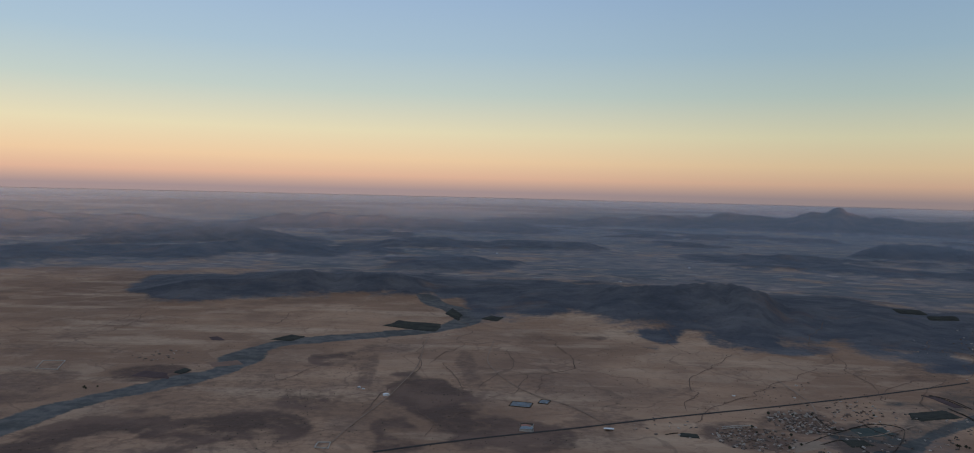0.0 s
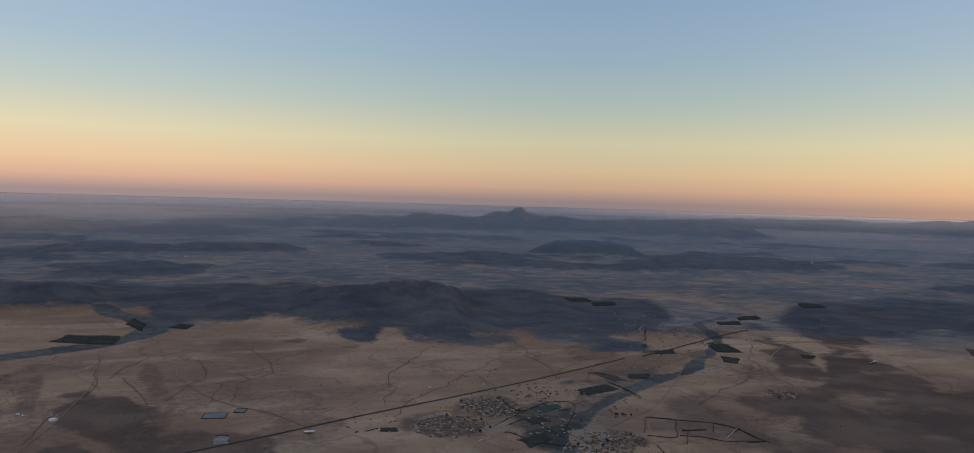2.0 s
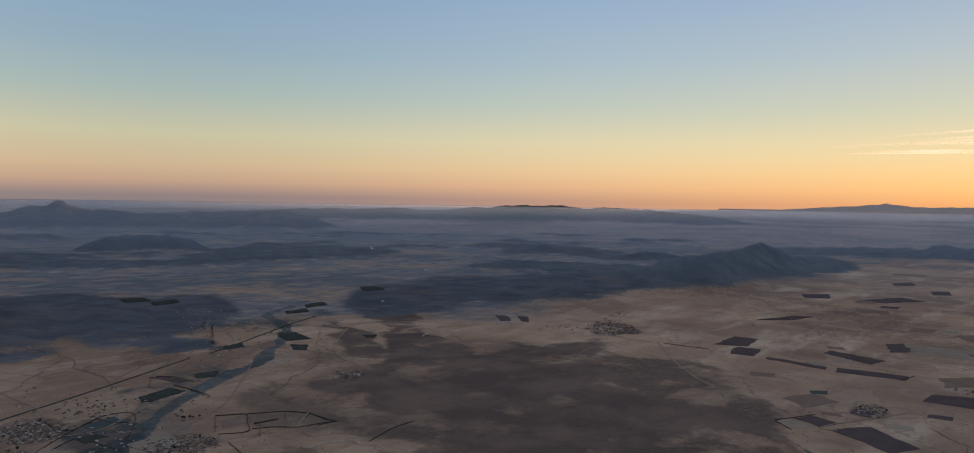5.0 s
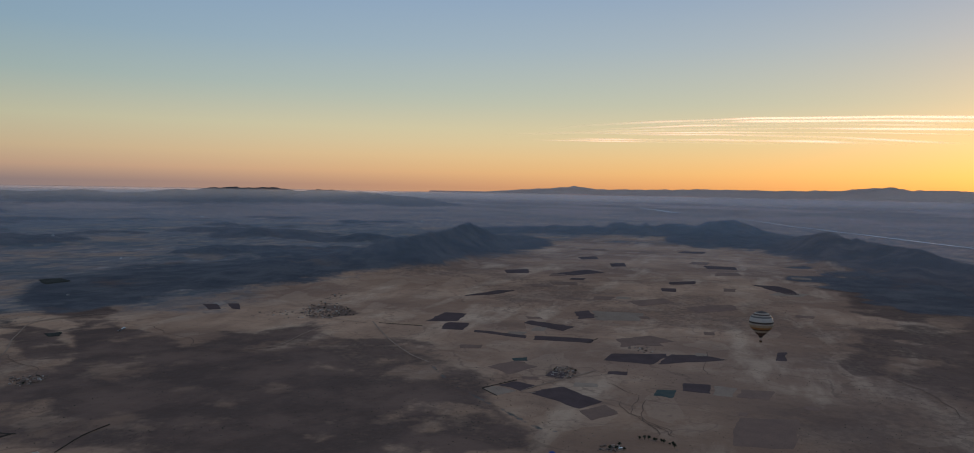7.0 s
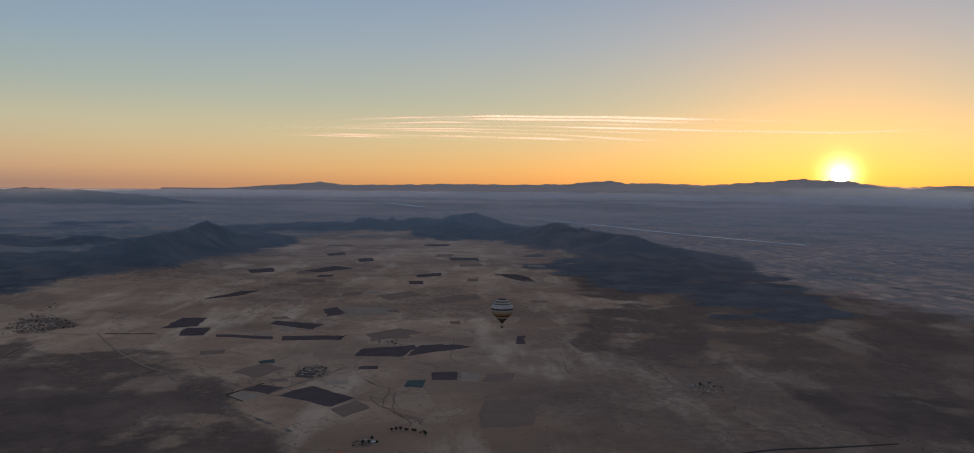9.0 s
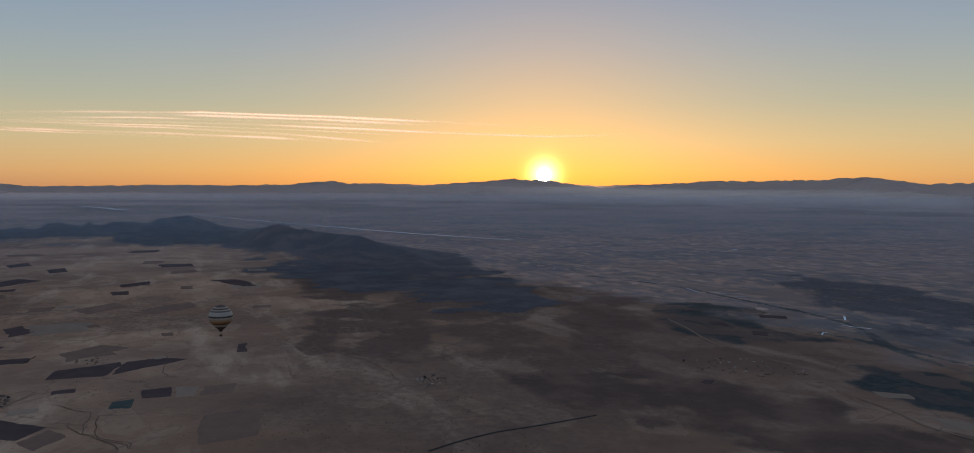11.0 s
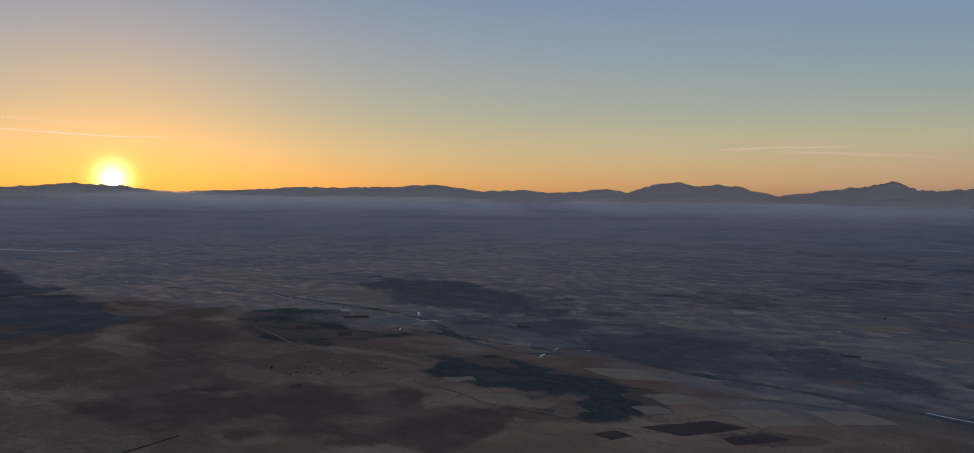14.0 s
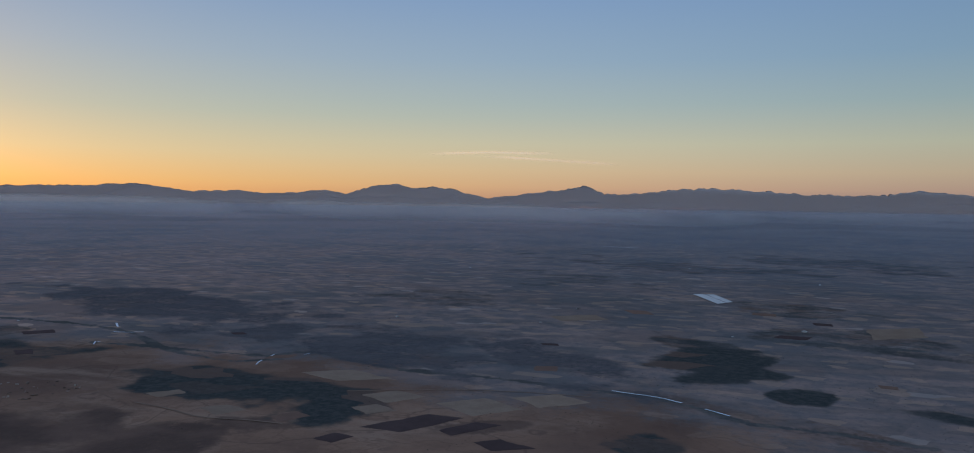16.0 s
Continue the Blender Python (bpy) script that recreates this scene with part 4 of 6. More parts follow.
def course(points, width, seed, ragged=0.0, step=16.0, across=4):
    """Rows of true x, y along a smooth line through the points."""
    line = midline(points, step)
    way = np.gradient(line, axis=0)
    way /= np.maximum(np.hypot(*way.T), 1e-6)[:, None]
    side = np.stack([-way[:, 1], way[:, 0]], 1)
    s = np.linspace(-0.5, 0.5, across)
    rows = width * (1 + ragged * (bumps(line[:, 0], line[:, 1], width * 1.6 + 20, seed, 3) - 0.5) * 2)
    shift = ragged * width * (bumps(line[:, 0], line[:, 1], width * 2.2 + 30, seed + 5, 3) - 0.5)
    off = rows[:, None] * s[None] + shift[:, None]
    return line[:, :1] + side[:, :1] * off, line[:, 1:] + side[:, 1:] * off


def water(width, points):
    x, y = course(points, width, 8, 0.35, 10.0)
    tagged(new("water", sheet("water", x, y, 1.3, WATER)), "still shallow water shining in the riverbed", "water", kind="structure")


def road(width, points, kind):
    x, y = course(points, width if kind == "road" else 0.62 * width, 2, 0.12)
    if kind == "road":
        ob = tagged(new("road", sheet("road", x, y, np.broadcast_to(np.array([0.2, 1.6, 1.6, 0.2]), x.shape), ASPHALT)),
                    "straight dark asphalt road over the dry plain", "road", kind="structure")
    else:
        ob = tagged(new("dirt_track", sheet("dirt_track", x, y, 1.1, DIRT)), "pale winding dirt track across the steppe", "track", kind="structure")
    return ob


def gully(points):
    """A narrow dry gully: a winding thread of dark brush and washed stones."""
    line = midline(points, 9.0)
    wind = np.stack([bumps(line[:, 0], line[:, 1], 130, 61, 3) - 0.5, bumps(line[:, 0], line[:, 1], 130, 67, 3) - 0.5], 1)
    line = line + 95 * wind
    way = np.gradient(line, axis=0)
    way /= np.maximum(np.hypot(*way.T), 1e-6)[:, None]
    wide = 2.1 * (0.35 + 1.3 * bumps(line[:, 0], line[:, 1], 60, 72, 3)) * smooth(0, 6, np.minimum(np.arange(len(line)), np.arange(len(line))[::-1]) + 0.5)
    off = wide[:, None] * np.linspace(-0.5, 0.5, 4)[None]
    x, y = line[:, :1] - way[:, 1:] * off, line[:, 1:] + way[:, :1] * off
    tagged(new("dry_gully", sheet("dry_gully", x, y, 0.9, BRUSH)), "narrow dry gully lined with dark brush", "gully", kind="structure")


def bank(name, x, y, tall, mat, label, category):
    """A long low upright body: a hedge or a wall, over the rows of x, y (two across)."""
    z, _ = height(x.ravel(), y.ravel())
    z = z.reshape(x.shape)
    tall = np.broadcast_to(tall, x[:, 0].shape)[:, None]
    co = np.concatenate([np.stack(fold(x, y, z - 0.5), -1), np.stack(fold(x, y, z + tall), -1)], 1).reshape(-1, 3)
    n = len(x)
    faces = []
    for i in range(n - 1):
        a, b = 4 * i, 4 * i + 4
        faces += [(a + 2, a + 3, b + 3, b + 2), (a, a + 2, b + 2, b), (a + 1, b + 1, b + 3, a + 3)]
    faces += [(0, 1, 3, 2), (4 * n - 4, 4 * n - 2, 4 * n - 1, 4 * n - 3)]
    me = mesh_of(name, co, faces, mat)
    me.polygons.foreach_set("use_smooth", np.zeros(len(me.polygons), dtype=bool))
    return tagged(new(name, me), label, category)


def hedge(width, points):
    x, y = course(points, width, 6, 0.6, 5.0, 2)
    bank("hedge", x, y, 1.2 + 1.2 * bumps(x[:, 0], y[:, 0], 9, 14, 2), HEDGE, "dark straggling hedge along a field edge", "hedge")


def yard_wall(points):
    dense = []
    for a, b in zip(points[:-1], points[1:]):
        dense += [(a[0] + (b[0] - a[0]) * f, a[1] + (b[1] - a[1]) * f) for f in (0.02, 0.34, 0.67, 0.98)]
    x, y = course(dense, 1.6, 6, 0.0, 8.0, 2)
    bank("yard_wall", x, y, 2.2, PLASTER, "low pale plastered wall round a bare yard", "wall")


def spot(x, y, turn, size=1.0):
    """Pose on the ground at true x, y."""
    z, _ = height(np.array([x]), np.array([y]))
    px, py, pz = (float(v[0]) for v in fold(np.array([x]), np.array([y]), z))
    k = math.hypot(px, py) / math.hypot(x, y)
    return pose(px, py, pz, 0, 0, turn) @ Matrix.Scale(size * k, 4)


def box(bm, x0, y0, z0, x1, y1, z1, bevel=0.0):
    g = bmesh.ops.create_cube(bm, size=1.0, matrix=Matrix.Translation(((x0 + x1) / 2, (y0 + y1) / 2, (z0 + z1) / 2))
                              @ Matrix.Diagonal((x1 - x0, y1 - y0, z1 - z0, 1)))
    if bevel:
        edges = list({e for v in g["verts"] for e in v.link_edges})
        bmesh.ops.bevel(bm, geom=edges, offset=bevel, segments=1, affect="EDGES")


def house(w, d, h, mat, label):
    """Flat-roofed village house with parapet, door, windows and a walled yard."""
    root = tagged(new("house"), label, "house", "village houses")
    bm = bmesh.new()
    t = 0.4
    for x0, y0, x1, y1 in ((-w / 2, -d / 2, w / 2, -d / 2 + t), (-w / 2, d / 2 - t, w / 2, d / 2),
                           (-w / 2, -d / 2 + t, -w / 2 + t, d / 2 - t), (w / 2 - t, -d / 2 + t, w / 2, d / 2 - t)):
        box(bm, x0, y0, -1.0, x1, y1, h + 0.6)
    part("wall", bm, mat, root)
    bm = bmesh.new()
    box(bm, -w / 2 + t, -d / 2 + t, h - 0.25, w / 2 - t, d / 2 - t, h)
    part("roof", bm, FLAT_ROOF, root)
    bm = bmesh.new()
    box(bm, -0.6, -d / 2 - 0.05, 0, 0.6, -d / 2 + 0.1, 2.1)
    part("door", bm, DARK_WOOD, root)
    for x in (-w * 0.32, w * 0.32):
        bm = bmesh.new()
        box(bm, x - 0.5, -d / 2 - 0.05, 1.0, x + 0.5, -d / 2 + 0.1, 2.0)
        part("window", bm, DARK_WOOD, root)
    bm = bmesh.new()
    e = d * 0.9
    for x0, y0, x1, y1 in ((-w / 2, -d / 2 - e, w / 2, -d / 2 - e + 0.3), (-w / 2, -d / 2 - e + 0.3, -w / 2 + 0.3, -d / 2),
                           (w / 2 - 0.3, -d / 2 - e + 0.3, w / 2, -d / 2)):
        box(bm, x0, y0, -1.0, x1, y1, 1.7)
    part("yard_wall", bm, mat, root)
    return root


HOUSES = [house(6.5, 5, 3.3, ADOBE, "flat-roofed adobe village house with a small walled yard"),
          house(9, 5.5, 3.4, ADOBE, "long flat-roofed adobe house with a walled yard"),
          house(5.5, 5.5, 5.8, PLASTER, "two-storey whitewashed village house with flat roof"),
          house(8, 4, 3.2, PLASTER, "low whitewashed farmhouse with a flat roof"),
          house(4.5, 4, 3.0, ADOBE, "tiny brown adobe hut with a flat roof")]
USED = set()


def stand(template, m):
    """Puts the template itself at m the first time, then copies."""
    if template.name in USED:
        return copy_thing(template, m @ Matrix.Diagonal((*(1 / v for v in template.scale), 1)))
    USED.add(template.name)
    template.matrix_basis = m
    return template


def village(bearing, below, wide, deep, count, seed):
    rng = random.Random(seed)
    lay, placed, tries = rng.uniform(0, 90), [], 0
    while len(placed) < count and tries < 4000:
        tries += 1
        a, q = rng.uniform(0, 2 * math.pi), rng.random() ** 0.6
        x, y = at(bearing + wide * q * math.cos(a), below + deep * q * math.sin(a))
        if all((x - u) ** 2 + (y - v) ** 2 > 46 for u, v in placed):
            placed.append((x, y))
            kind = rng.choices(HOUSES, (4, 3, 1.4, 1.6, 3))[0]
            stand(kind, spot(x, y, lay + rng.choice((0, 90, 180, 270)) + rng.uniform(-9, 9), rng.uniform(0.55, 0.85)))
    for _ in range(count // 9):
        a, q = rng.uniform(0, 2 * math.pi), rng.random() ** 0.5
        tree(bearing + 1.15 * wide * q * math.cos(a), below + 1.15 * deep * q * math.sin(a))
    VILLAGES.append((bearing, below, wide, deep, count))


VILLAGES = []


def hamlet(bearing, below, wide, deep, count):
    """Pens and sheds only, thinly spread."""
    VILLAGES.append((bearing, below, wide, deep, count))


def tunnel():
    """White plastic-covered barn, one metre wide as built."""
    root = tagged(new("greenhouse"), "bright white plastic greenhouse with rounded roof", "greenhouse", "white sheds")
    arc = [(0.5 * math.cos(a), 0.14 + 0.16 * math.sin(a)) for a in np.linspace(0, math.pi, 9)]
    ring = [(0.5, -0.05)] + arc + [(-0.5, -0.05)]
    bm = bmesh.new()
    rows = [[bm.verts.new((x, y, z)) for x, z in ring] for y in (-0.35, 0.35)]
    for i in range(len(ring) - 1):
        bm.faces.new((rows[0][i], rows[0][i + 1], rows[1][i + 1], rows[1][i]))
    part("cover", bm, PLASTIC, root)
    for y in (-0.345, 0.345):
        bm = bmesh.new()
        bm.faces.new([bm.verts.new((x, y, z)) for x, z in ring])
        bmesh.ops.solidify(bm, geom=bm.faces[:], thickness=0.01)
        part("end_wall", bm, PLASTIC, root)
    return root


TUNNEL = tunnel()


def shed(bearing, below, width):
    x, y = at(bearing, below)
    stand(TUNNEL, spot(x, y, -bearing + ((bearing * 37) % 50) - 25, width))


def tree_shape(seed, tall, spread):
    rng = random.Random(seed)
    root = tagged(new("tree"), "dark bushy olive tree on the dry ground", "tree", "trees of the valley")
    bm = bmesh.new()
    bmesh.ops.create_cone(bm, segments=7, radius1=0.28, radius2=0.14, depth=tall * 0.55, matrix=Matrix.Translation((0, 0, tall * 0.25)))
    for k in range(4):
        a = k * 1.6 + rng.random()
        m = Matrix.Translation((0.5 * math.cos(a), 0.5 * math.sin(a), tall * 0.5)) @ Euler((0.7 * math.sin(a), -0.7 * math.cos(a) * -1, 0)).to_matrix().to_4x4()
        bmesh.ops.create_cone(bm, segments=5, radius1=0.12, radius2=0.05, depth=tall * 0.35, matrix=m)
    part("trunk", bm, BARK, root)
    bm = bmesh.new()
    for k in range(170):
        a, q, e = rng.uniform(0, 6.283), rng.random() ** 0.45, rng.uniform(-1, 1)
        r = spread * q * math.sqrt(max(0, 1 - e * e)) * (0.8 + 0.35 * math.sin(3 * a + seed))
        c = Vector((r * math.cos(a), r * math.sin(a), tall * 0.68 + tall * 0.34 * e * q))
        turn = Euler((rng.uniform(0, 6), rng.uniform(0, 6), rng.uniform(0, 6))).to_matrix()
        s = spread * rng.uniform(0.13, 0.26)
        bm.faces.new([bm.verts.new(c + turn @ Vector(v) * s) for v in ((-1, -0.6, 0), (0.2, -0.8, 0.25), (1, 0.3, 0), (0, 0.9, -0.2))])
    part("crown", bm, LEAF, root)
    return root


TREES = [tree_shape(1, 7.0, 3.6), tree_shape(2, 5.5, 3.0), tree_shape(3, 8.5, 3.2)]


def tree(bearing, below):
    rng = random.Random(int(bearing * 1000 + below * 77))
    x, y = at(bearing, below)
    stand(rng.choice(TREES), spot(x + rng.uniform(-3, 3), y + rng.uniform(-3, 3), rng.uniform(0, 360), rng.uniform(0.8, 1.25)))


field("ploughed", (68.86, 9.79), (70.58, 9.10), (72.22, 9.22), (71.37, 9.81))
field("ploughed", (70.68, 9.82), (72.37, 9.89), (71.97, 10.43), (70.05, 10.36))
field("ploughed", (76.71, 9.57), (80.26, 9.99), (79.46, 10.37), (76.07, 9.76))
field("ploughed", (80.01, 8.88), (80.90, 8.72), (81.82, 9.26), (80.25, 9.41))
field("ploughed", (72.38, 10.38), (76.64, 10.69), (76.56, 10.91), (72.38, 10.51))
field("ploughed", (77.19, 10.67), (81.63, 10.77), (81.28, 11.09), (76.74, 10.99))
field("ploughed", (71.56, 8.01), (74.29, 7.47), (75.80, 7.48), (73.84, 7.84))
field("ploughed", (82.03, 12.24), (82.78, 11.73), (86.96, 11.48), (85.67, 12.39))
field("ploughed", (87.04, 11.48), (88.68, 11.41), (91.13, 11.60), (85.85, 12.37))
field("ploughed", (82.50, 12.96), (84.01, 12.92), (84.02, 13.18), (82.46, 13.18))
field("ploughed", (87.80, 13.40), (89.93, 13.39), (89.87, 14.07), (87.81, 13.99))
field("stubble", (90.06, 13.42), (91.53, 13.50), (91.31, 14.15), (89.96, 14.11))
field("fallow", (91.78, 13.56), (94.15, 13.45), (93.77, 14.11), (91.47, 14.13))
field("irrigated", (85.99, 14.04), (87.47, 13.93), (87.18, 14.55), (85.74, 14.44))
field("ploughed", (94.06, 10.85), (94.66, 10.79), (94.72, 11.41), (94.00, 11.44))
field("ploughed", (76.37, 14.66), (79.23, 14.16), (82.42, 15.13), (80.41, 15.70))
field("ploughed", (74.43, 14.27), (75.89, 13.93), (77.46, 14.27), (76.18, 14.62))
field("stubble", (73.33, 14.51), (74.34, 14.32), (76.00, 14.62), (74.44, 15.01))
field("ploughed", (77.85, 13.52), (78.30, 13.15), (79.66, 13.18), (79.22, 13.68))
field("ploughed", (74.63, 6.02), (76.54, 5.88), (76.64, 6.20), (74.95, 6.24))
field("ploughed", (78.13, 6.20), (81.05, 5.80), (82.18, 5.99), (79.72, 6.29))
field("ploughed", (86.59, 6.52), (88.52, 6.34), (88.61, 6.56), (86.72, 6.69))
field("ploughed", (92.07, 6.37), (94.10, 6.42), (95.82, 6.98), (94.56, 6.99))
field("fallow", (89.77, 5.72), (91.43, 5.63), (91.64, 5.79), (89.77, 5.93))
field("fallow", (91.76, 15.35), (96.01, 15.07), (95.50, 17.13), (91.00, 17.47))
field("fallow", (82.75, 10.67), (85.61, 10.30), (87.36, 10.63), (83.43, 11.30))
field("fallow", (80.41, 15.79), (82.43, 15.25), (83.56, 15.82), (81.33, 16.51))
field("fallow", (73.49, 12.97), (75.77, 12.48), (77.61, 12.87), (75.33, 13.55))
field("stubble", (81.13, 8.75), (85.13, 8.79), (84.71, 9.39), (81.60, 9.44))
field("fallow", (83.78, 7.97), (86.41, 7.63), (87.28, 7.94), (84.68, 8.33))
field("irrigated", (75.40, 12.36), (76.68, 12.24), (76.68, 12.50), (75.54, 12.53))
field("ploughed", (53.46, 8.38), (54.48, 8.37), (54.77, 8.76), (53.79, 8.77))
field("ploughed", (55.09, 8.34), (55.80, 8.40), (56.21, 8.84), (55.38, 8.73))
field("ploughed", (82.38, 5.35), (83.49, 5.27), (83.63, 5.49), (82.61, 5.57))
field("ploughed", (80.14, 4.97), (81.48, 4.84), (81.70, 5.02), (80.36, 5.10))
field("fallow", (87.72, 8.22), (91.09, 7.81), (91.52, 8.21), (88.59, 8.61))
field("orchard", (-7.57, 9.83), (-6.32, 9.43), (-2.91, 9.66), (-3.49, 10.25))
field("orchard", (-0.23, 9.29), (0.50, 9.01), (1.50, 9.12), (0.96, 9.40))
field("ploughed", (-19.48, 10.44), (-18.87, 10.38), (-18.25, 10.70), (-19.07, 10.67))
field("orchard", (-21.75, 12.69), (-20.95, 12.45), (-20.47, 12.60), (-21.19, 12.85))
field("orchard", (-15.44, 10.70), (-13.82, 10.39), (-12.74, 10.54), (-13.90, 10.86))
field("orchard", (-2.88, 8.90), (-2.35, 8.49), (-1.56, 9.01), (-1.87, 9.46))
field("fallow", (-19.46, 12.16), (-17.41, 12.04), (-16.99, 12.39), (-19.26, 12.46))
field("orchard", (28.68, 13.44), (31.05, 12.91), (32.05, 13.16), (29.57, 13.80))
field("ploughed", (29.42, 12.14), (30.37, 12.11), (32.03, 12.61), (31.52, 12.70))
field("orchard", (32.31, 12.16), (33.99, 11.97), (33.80, 12.37), (32.53, 12.44))
field("orchard", (37.66, 9.57), (39.36, 9.58), (40.35, 10.05), (38.52, 10.16))
field("orchard", (38.69, 10.39), (40.10, 10.45), (40.00, 10.86), (39.02, 10.81))
field("orchard", (24.58, 17.12), (26.49, 16.49), (27.26, 16.93), (25.50, 17.69))
field("orchard", (14.37, 16.47), (15.65, 16.41), (15.89, 16.70), (14.38, 16.69))
field("orchard", (39.67, 7.68), (41.12, 7.43), (41.39, 7.65), (39.87, 7.87))
field("orchard", (43.57, 6.44), (45.01, 6.39), (45.54, 6.58), (43.95, 6.73))
field("orchard", (38.32, 8.13), (39.99, 7.90), (40.08, 8.14), (38.52, 8.28))
field("orchard", (43.90, 9.81), (44.98, 9.80), (44.81, 10.02), (44.09, 10.03))
field("orchard", (24.98, 15.70), (26.32, 15.49), (27.00, 15.73), (25.67, 16.08))
field("irrigated", (25.18, 14.92), (27.39, 14.47), (28.29, 14.83), (26.31, 15.36))
field("orchard", (27.57, 7.06), (29.31, 6.92), (29.76, 7.16), (28.02, 7.30))
field("orchard", (29.54, 7.26), (31.26, 7.07), (31.48, 7.31), (29.77, 7.46))
field("orchard", (34.14, 10.43), (35.58, 10.18), (35.71, 10.47), (34.35, 10.63))
field("fallow", (36.40, 10.32), (37.72, 10.07), (37.90, 10.51), (36.82, 10.74))
field("stubble", (21.61, 16.32), (23.63, 15.87), (24.33, 16.34), (22.08, 16.89))
field("fallow", (33.92, 15.35), (35.77, 14.94), (36.00, 15.53), (34.15, 15.90))
field("stubble", (27.94, 16.30), (30.67, 15.78), (31.61, 16.59), (28.43, 17.35))
field("orchard", (28.82, 13.40), (30.82, 12.90), (31.51, 13.21), (28.95, 13.81))
field("irrigated", (25.75, 14.87), (27.07, 14.52), (27.75, 14.99), (26.11, 15.36))
field("ploughed", (-24.57, 12.71), (-23.43, 12.43), (-22.14, 12.71), (-21.86, 13.14))
field("ploughed", (152.57, 16.23), (157.75, 15.34), (160.40, 15.59), (155.49, 16.63))
field("ploughed", (158.22, 16.45), (161.41, 15.88), (163.34, 16.06), (159.14, 16.87))
field("ploughed", (149.26, 16.72), (151.02, 16.47), (152.57, 16.77), (150.58, 17.16))
field("ploughed", (160.98, 17.25), (162.81, 17.05), (166.11, 17.64), (162.36, 17.86))
field("stubble", (152.77, 13.89), (155.46, 13.64), (157.73, 14.18), (154.57, 14.57))
field("stubble", (141.68, 14.20), (143.72, 14.14), (144.97, 14.63), (142.69, 14.81))
field("stubble", (158.20, 14.61), (161.84, 14.15), (165.06, 14.95), (160.95, 15.54))
field("stubble", (138.13, 13.00), (140.47, 12.94), (140.87, 13.21), (138.90, 13.38))
field("fallow", (146.24, 15.11), (148.38, 14.89), (149.25, 15.26), (147.09, 15.66))
field("stubble", (151.89, 14.72), (154.12, 14.57), (155.48, 15.10), (153.23, 15.31))
field("stubble", (148.36, 12.26), (151.86, 12.15), (155.45, 12.86), (150.99, 12.99))
field("stubble", (163.67, 14.12), (167.31, 13.80), (170.03, 14.33), (165.97, 14.92))
field("stubble", (166.31, 8.33), (169.91, 8.13), (171.03, 8.44), (167.22, 8.66))
field("stubble", (187.68, 8.04), (190.91, 7.68), (191.62, 8.28), (188.07, 8.73))
water(6, [(171.13, 13.42), (172.24, 13.53), (174.45, 13.70), (176.06, 13.97)])
water(5, [(177.69, 14.26), (178.32, 14.37), (179.38, 14.57)])
water(8, [(136.35, 8.98), (137.06, 9.05), (138.20, 9.09)])
water(8, [(136.52, 8.41), (136.61, 8.67)])
water(6, [(126.17, 7.03), (126.49, 7.12), (127.08, 7.29)])
water(5, [(135.16, 9.73), (135.29, 9.55), (135.56, 9.58)])
water(5, [(145.45, 11.60), (145.69, 11.41), (145.89, 11.32)])
water(5, [(146.49, 11.06), (146.81, 10.91)])
water(5, [(148.79, 11.04), (149.18, 10.97)])
water(6, [(129.45, 7.45), (130.23, 7.48)])
water(5, [(116.64, 5.74), (116.90, 5.93)])
water(190, [(84.45, 1.35), (85.53, 1.47), (87.01, 1.61)])
water(48, [(87.01, 1.61), (92.05, 2.02), (97.01, 2.54), (101.77, 3.01), (108.04, 3.47), (113.95, 3.81)])
water(56, [(98.08, 1.71), (98.73, 1.75)])
water(56, [(109.03, 2.29), (110.21, 2.28)])
water(42, [(121.95, 3.98), (122.39, 3.97)])
water(36, [(129.24, 4.21), (129.61, 4.24)])
water(50, [(170.26, 3.24), (172.69, 3.27)])
road(8, [(-7.95, 18.61), (-0.66, 17.73), (5.74, 16.87), (10.67, 16.02), (14.59, 15.28), (20.81, 14.02), (26.54, 12.63), (32.08, 11.05)], "road")
road(8, [(33.32, 10.84), (35.37, 10.20), (36.98, 9.64), (38.94, 8.95), (40.48, 8.48)], "road")
road(7, [(17.49, 15.85), (20.17, 15.62), (23.80, 15.44), (26.53, 15.27), (29.25, 14.11)], "track")
road(4.5, [(-11.52, 18.46), (-9.77, 16.94), (-7.56, 15.37), (-6.23, 14.22), (-4.80, 12.69), (-4.38, 11.37), (-4.03, 10.48)], "track")
road(5, [(0.77, 10.83), (0.35, 12.17), (1.06, 13.03), (2.46, 13.95), (4.31, 14.67), (6.60, 15.21), (8.43, 15.96), (9.34, 16.28)], "track")
road(7, [(20.74, 12.26), (21.96, 12.95), (22.97, 13.57), (23.39, 14.24)], "track")
road(9, [(65.25, 9.83), (66.39, 11.03), (67.99, 12.14), (69.36, 12.71)], "track")
road(9, [(41.19, 9.20), (43.54, 9.02), (46.00, 8.90), (48.58, 8.92)], "track")
road(7, [(64.80, 9.92), (61.70, 9.53)], "track")
road(7, [(77.28, 14.71), (76.27, 14.61), (79.90, 13.52), (81.69, 12.96)], "track")
road(10, [(137.56, 13.55), (138.90, 13.91), (140.08, 14.28), (141.27, 14.74), (142.49, 14.99), (144.97, 15.33), (147.31, 15.71)], "track")
road(10, [(124.99, 9.25), (126.39, 9.87), (127.40, 10.43), (128.85, 11.01)], "track")
